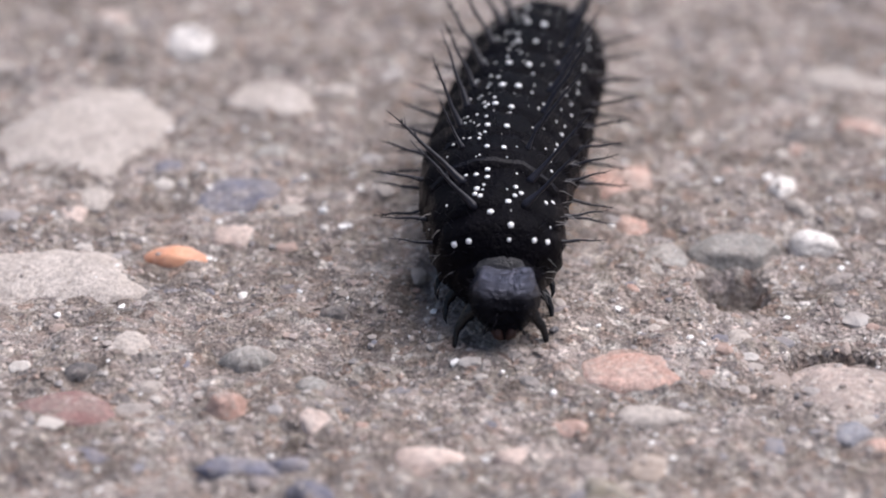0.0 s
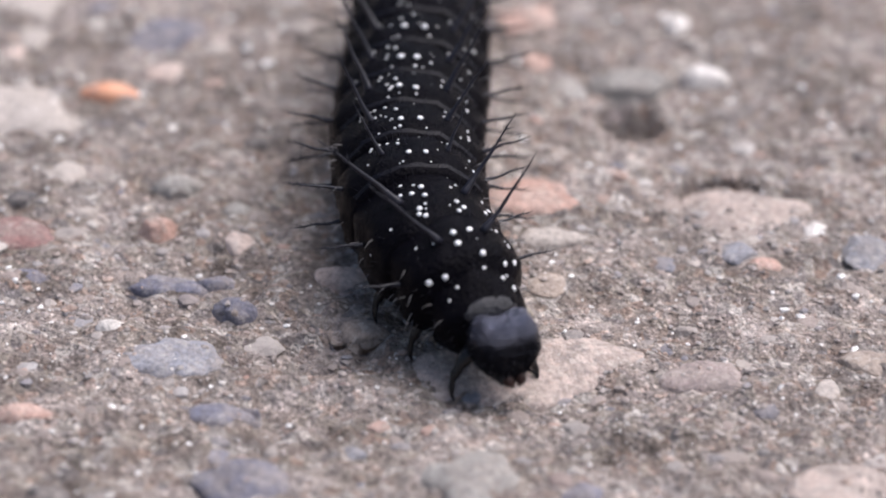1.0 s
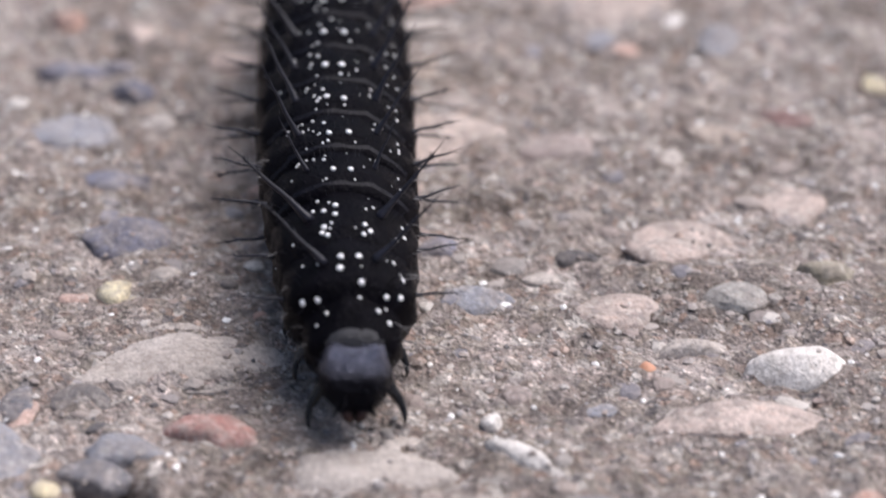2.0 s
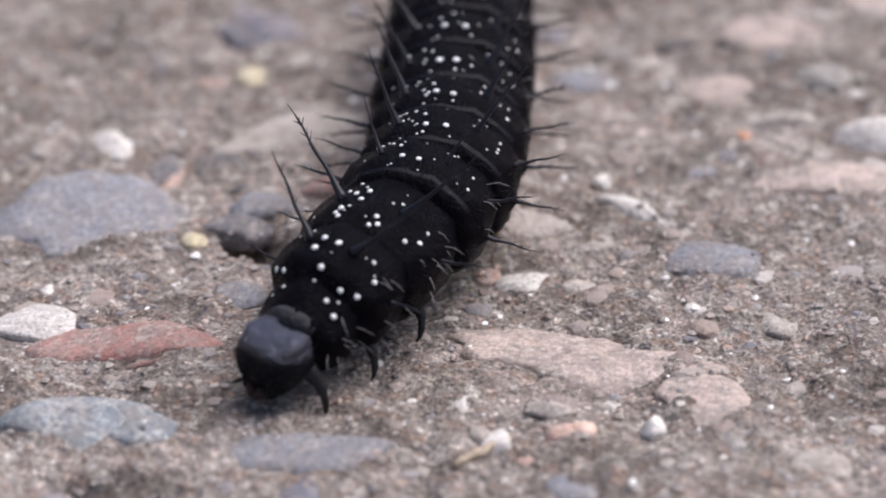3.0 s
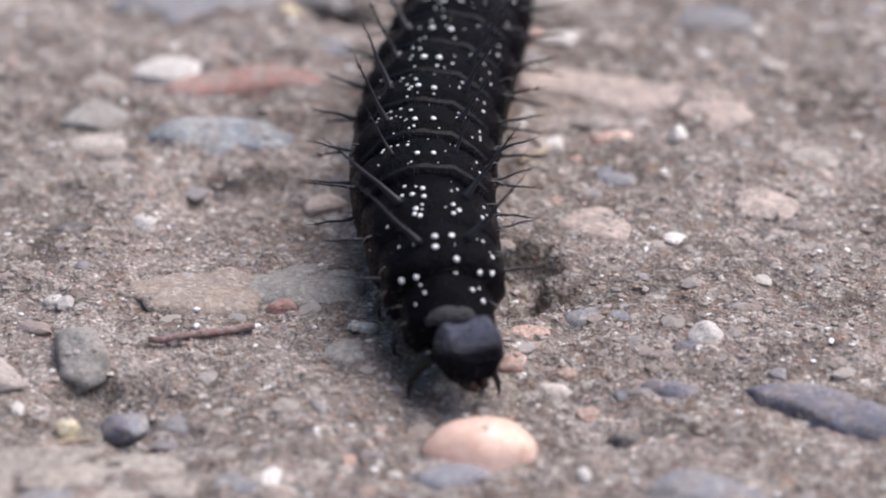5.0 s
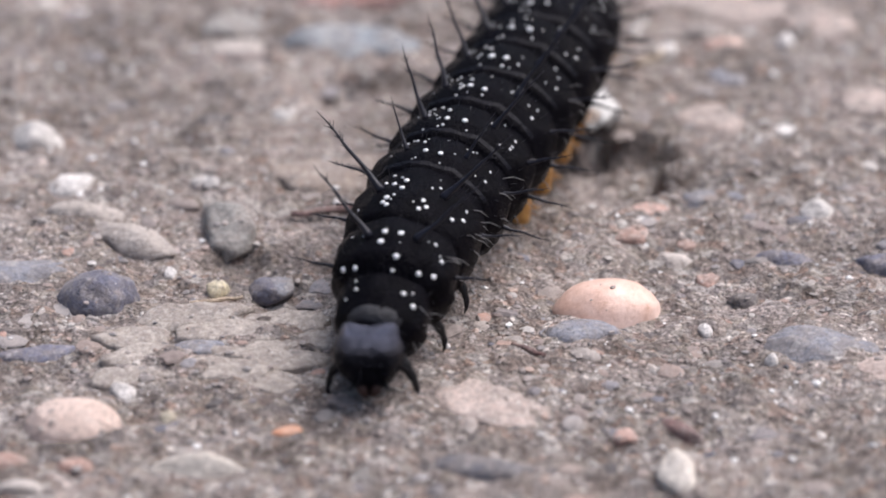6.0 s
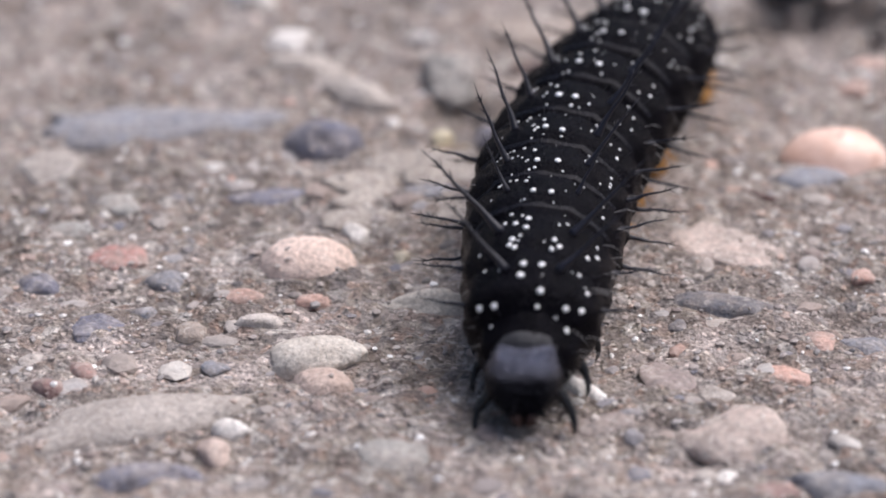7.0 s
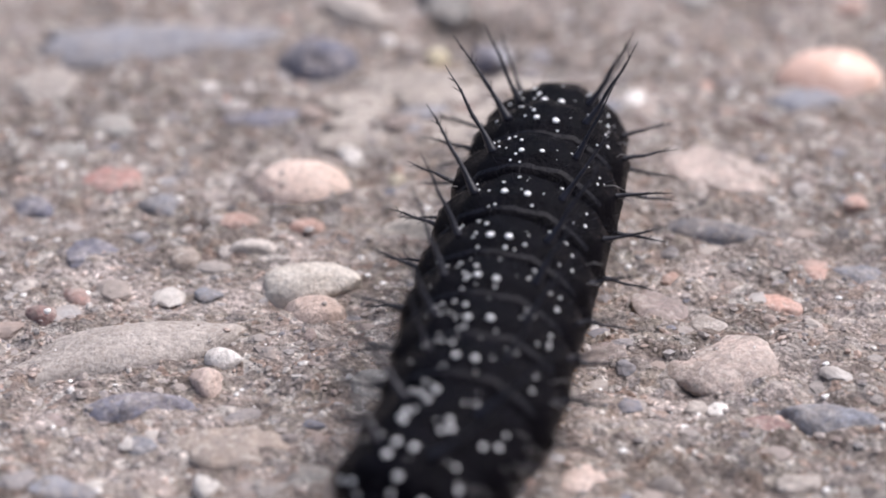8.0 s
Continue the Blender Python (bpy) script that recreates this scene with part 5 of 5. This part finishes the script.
stance(5.6, -30, (-6.9, -89.6), (-5.8, -88.3), (-2.7, -83.1), (-0.5, -77.5), (0.6, -71.6), (1.4, -65.4), (2.1, -59.1))
stance(5.7, -14, (-7.7, -91.5), (-6.8, -90.0), (-3.6, -84.5), (-1.0, -78.7), (0.2, -72.4), (1.0, -66.1), (1.6, -59.7))
stance(5.8, -6, (-6.6, -92.8), (-7.2, -91.3), (-4.3, -85.7), (-1.9, -80.0), (-0.4, -74.0), (0.7, -67.8), (1.5, -61.5))
stance(5.9, 0, (-6.3, -94.7), (-7.3, -93.1), (-5.1, -87.3), (-2.7, -81.6), (-0.9, -75.7), (0.5, -69.6), (1.4, -63.4))
stance(6, 0, (-7.4, -97.3), (-7.1, -95.7), (-5.7, -89.5), (-3.6, -83.5), (-1.5, -77.5), (0.2, -71.4), (1.3, -65.2))
stance(6.1, -10, (-9.0, -97.3), (-8.4, -95.7), (-6.6, -90.0), (-4.5, -84.4), (-2.5, -78.8), (-0.6, -73.0), (0.7, -67.0))
stance(6.2, -24, (-10.1, -99.5), (-9.5, -97.9), (-7.4, -92.1), (-5.5, -86.3), (-3.6, -80.5), (-1.5, -74.7), (0.0, -68.8))
stance(6.3, 6, (-9.8, -100.7), (-9.4, -99.0), (-7.7, -93.3), (-5.9, -87.6), (-4.1, -81.8), (-2.2, -76.2), (-0.7, -70.4))
stance(6.4, 0, (-9.8, -102.6), (-9.5, -100.9), (-8.1, -95.0), (-6.4, -89.2), (-4.6, -83.3), (-2.9, -77.7), (-1.5, -72.0))
stance(6.5, 0, (-9.8, -102.4), (-9.6, -100.7), (-8.4, -95.2), (-6.8, -89.8), (-5.1, -84.4), (-3.6, -79.0), (-2.2, -73.6))
stance(6.6, 0, (-11.1, -103.9), (-10.4, -102.2), (-9.0, -96.7), (-7.6, -91.4), (-5.6, -86.2), (-4.0, -80.7), (-2.6, -75.2))
stance(6.7, 0, (-9.8, -107.2), (-9.8, -105.5), (-9.4, -99.6), (-8.4, -93.8), (-6.2, -88.3), (-4.4, -82.6), (-3.0, -76.8))
stance(6.8, 10, (-9.7, -108.7), (-9.8, -107.0), (-9.5, -101.3), (-8.7, -95.5), (-6.7, -90.1), (-4.9, -84.5), (-3.4, -78.9))
stance(6.9, 16, (-9.5, -109.6), (-9.7, -107.9), (-9.6, -102.4), (-8.9, -97.0), (-7.2, -91.7), (-5.4, -86.4), (-3.9, -81.0))
stance(7, 0, (-10.6, -111.6), (-10.4, -109.9), (-9.9, -104.4), (-9.2, -98.9), (-7.7, -93.6), (-5.9, -88.4), (-4.3, -83.1))
stance(7.1, -6, (-11.9, -115.3), (-11.4, -113.7), (-10.4, -107.6), (-9.3, -101.5), (-7.8, -95.6), (-6.3, -89.9), (-5.1, -84.1))
stance(7.2, -14, (-12.3, -116.6), (-11.9, -115.0), (-10.8, -109.0), (-9.6, -103.1), (-8.0, -97.2), (-6.9, -91.4), (-6.2, -85.4))
stance(7.3, 4, (-11.9, -116.7), (-11.8, -115.1), (-11.4, -109.6), (-10.2, -104.4), (-8.5, -99.3), (-6.9, -94.2), (-5.7, -88.9))
stance(7.4, 18, (-10.9, -118.5), (-11.3, -116.4), (-12.0, -110.9), (-11.3, -105.4), (-9.8, -100.1), (-8.0, -94.8), (-6.6, -89.5))
stance(7.5, 10, (-11.4, -121.5), (-11.6, -118.9), (-11.6, -113.1), (-10.6, -107.3), (-9.1, -101.7), (-8.0, -96.0), (-7.3, -90.2))
stance(7.6, 7, (-11.8, -123.2), (-11.9, -120.8), (-11.7, -115.0), (-10.9, -109.2), (-9.5, -103.6), (-8.3, -98.0), (-7.5, -92.2))
stance(7.7, 3, (-12.2, -124.4), (-12.1, -122.7), (-11.7, -117.2), (-11.0, -111.8), (-9.5, -106.8), (-8.0, -101.7), (-7.0, -96.4))
stance(7.8, 0, (-12.6, -126.3), (-12.4, -124.6), (-11.8, -118.8), (-11.5, -112.9), (-10.3, -107.2), (-8.9, -101.5), (-8.0, -95.7))
stance(8, -32, (-15.8, -127.4), (-14.8, -126.0), (-12.4, -121.0), (-11.5, -115.4), (-10.5, -109.9), (-9.5, -104.4), (-8.8, -98.8))


def along(points, u):
    """A place and a heading on a smooth curve through points, u from 0 to 1; beyond its ends it goes on straight."""
    p = [Vector((*q, 0)) for q in points]
    n = len(p) - 1
    w = u * n
    i = max(0, min(n - 1, int(math.floor(w))))
    f = w - i
    a, b = p[i], p[i + 1]
    ta = (p[i + 1] - p[i - 1]) / 2 if i > 0 else p[1] - p[0]
    tb = (p[i + 2] - p[i]) / 2 if i + 2 <= n else p[n] - p[n - 1]
    if f < 0:
        return a + ta * f, -ta.normalized()
    if f > 1:
        return b + tb * (f - 1), -tb.normalized()
    f2, f3 = f * f, f ** 3
    place = a * (2 * f3 - 3 * f2 + 1) + ta * (f3 - 2 * f2 + f) + b * (3 * f2 - 2 * f3) + tb * (f3 - f2)
    way = a * (6 * f2 - 6 * f) + ta * (3 * f2 - 4 * f + 1) + b * (6 * f - 6 * f2) + tb * (3 * f2 - 2 * f)
    return place, -way.normalized()


def motions():
    total = sum(w for _, _, w in RINGS)
    middle, rows, head_rows = [], [[] for _ in RINGS], []
    for t, yaw, head, back in STANCES:
        centre = along(back, 0.5)[0]
        middle.append((t, pose(centre.x * MM, centre.y * MM, 0)))
        s = 0.0
        long = sum(math.dist(a, b) for a, b in zip(back, back[1:]))
        bunch = max(0.86, min(1.2, 1 + (29 - long) * 0.05))
        for k, (_, r, w) in enumerate(RINGS):
            u = ((s + w / 2) / total) ** bunch
            s += w
            place, way = along(back, u)
            turn = math.degrees(math.atan2(way.x, -way.y))
            lift = 0.12 * math.sin(2 * math.pi * (0.9 * t + u * 1.3)) if k > 2 else 0.0
            tilt = (34, 17, 6)[k] if k < 3 else -14 * max(0, k - 10)
            rows[k].append((t, pose((place.x - centre.x) * MM, (place.y - centre.y) * MM, (ring_height(r) + lift) * MM, tilt, 0, turn)))
        head_rows.append((t, pose((head[0] - centre.x) * MM, (head[1] - centre.y) * MM, 2.0 * MM, -12, 0, yaw)))
    walk(FOCUS, [(t, pose(x * MM, y * MM, 0)) for t, x, y in (
        (0, 0.0, -7.9), (0.5, 2.1, -11.5), (1, 3.3, -22.2), (1.5, 4.8, -30.1), (2, 8.2, -40.6),
        (2.7, 5.8, -52.6), (3.5, 0.4, -65.7), (4, 0.6, -70.5), (4.7, 1.0, -77.3),
        (5.5, -0.6, -82.4), (6, -4.6, -90.2), (6.5, -11.4, -94.6), (7, -13.4, -104.6), (7.5, -13.3, -105.5), (8, -13.1, -110.4))])
    walk(CATERPILLAR, middle)
    for seg, r in zip(SEGMENTS, rows):
        walk(seg, r)
    walk(HEAD_PART, head_rows)
    for leg, foot, k, s in FEET:
        steps = []
        for i in range(41):
            t = 0.2 * i
            a = 16 * math.sin(2 * math.pi * (1.4 * t - 0.17 * k)) * (1 if s > 0 else 0.9)
            steps.append((t, foot @ pose(0, 0, 0, a, 0, 0)))
        walk(leg, steps)


motions()
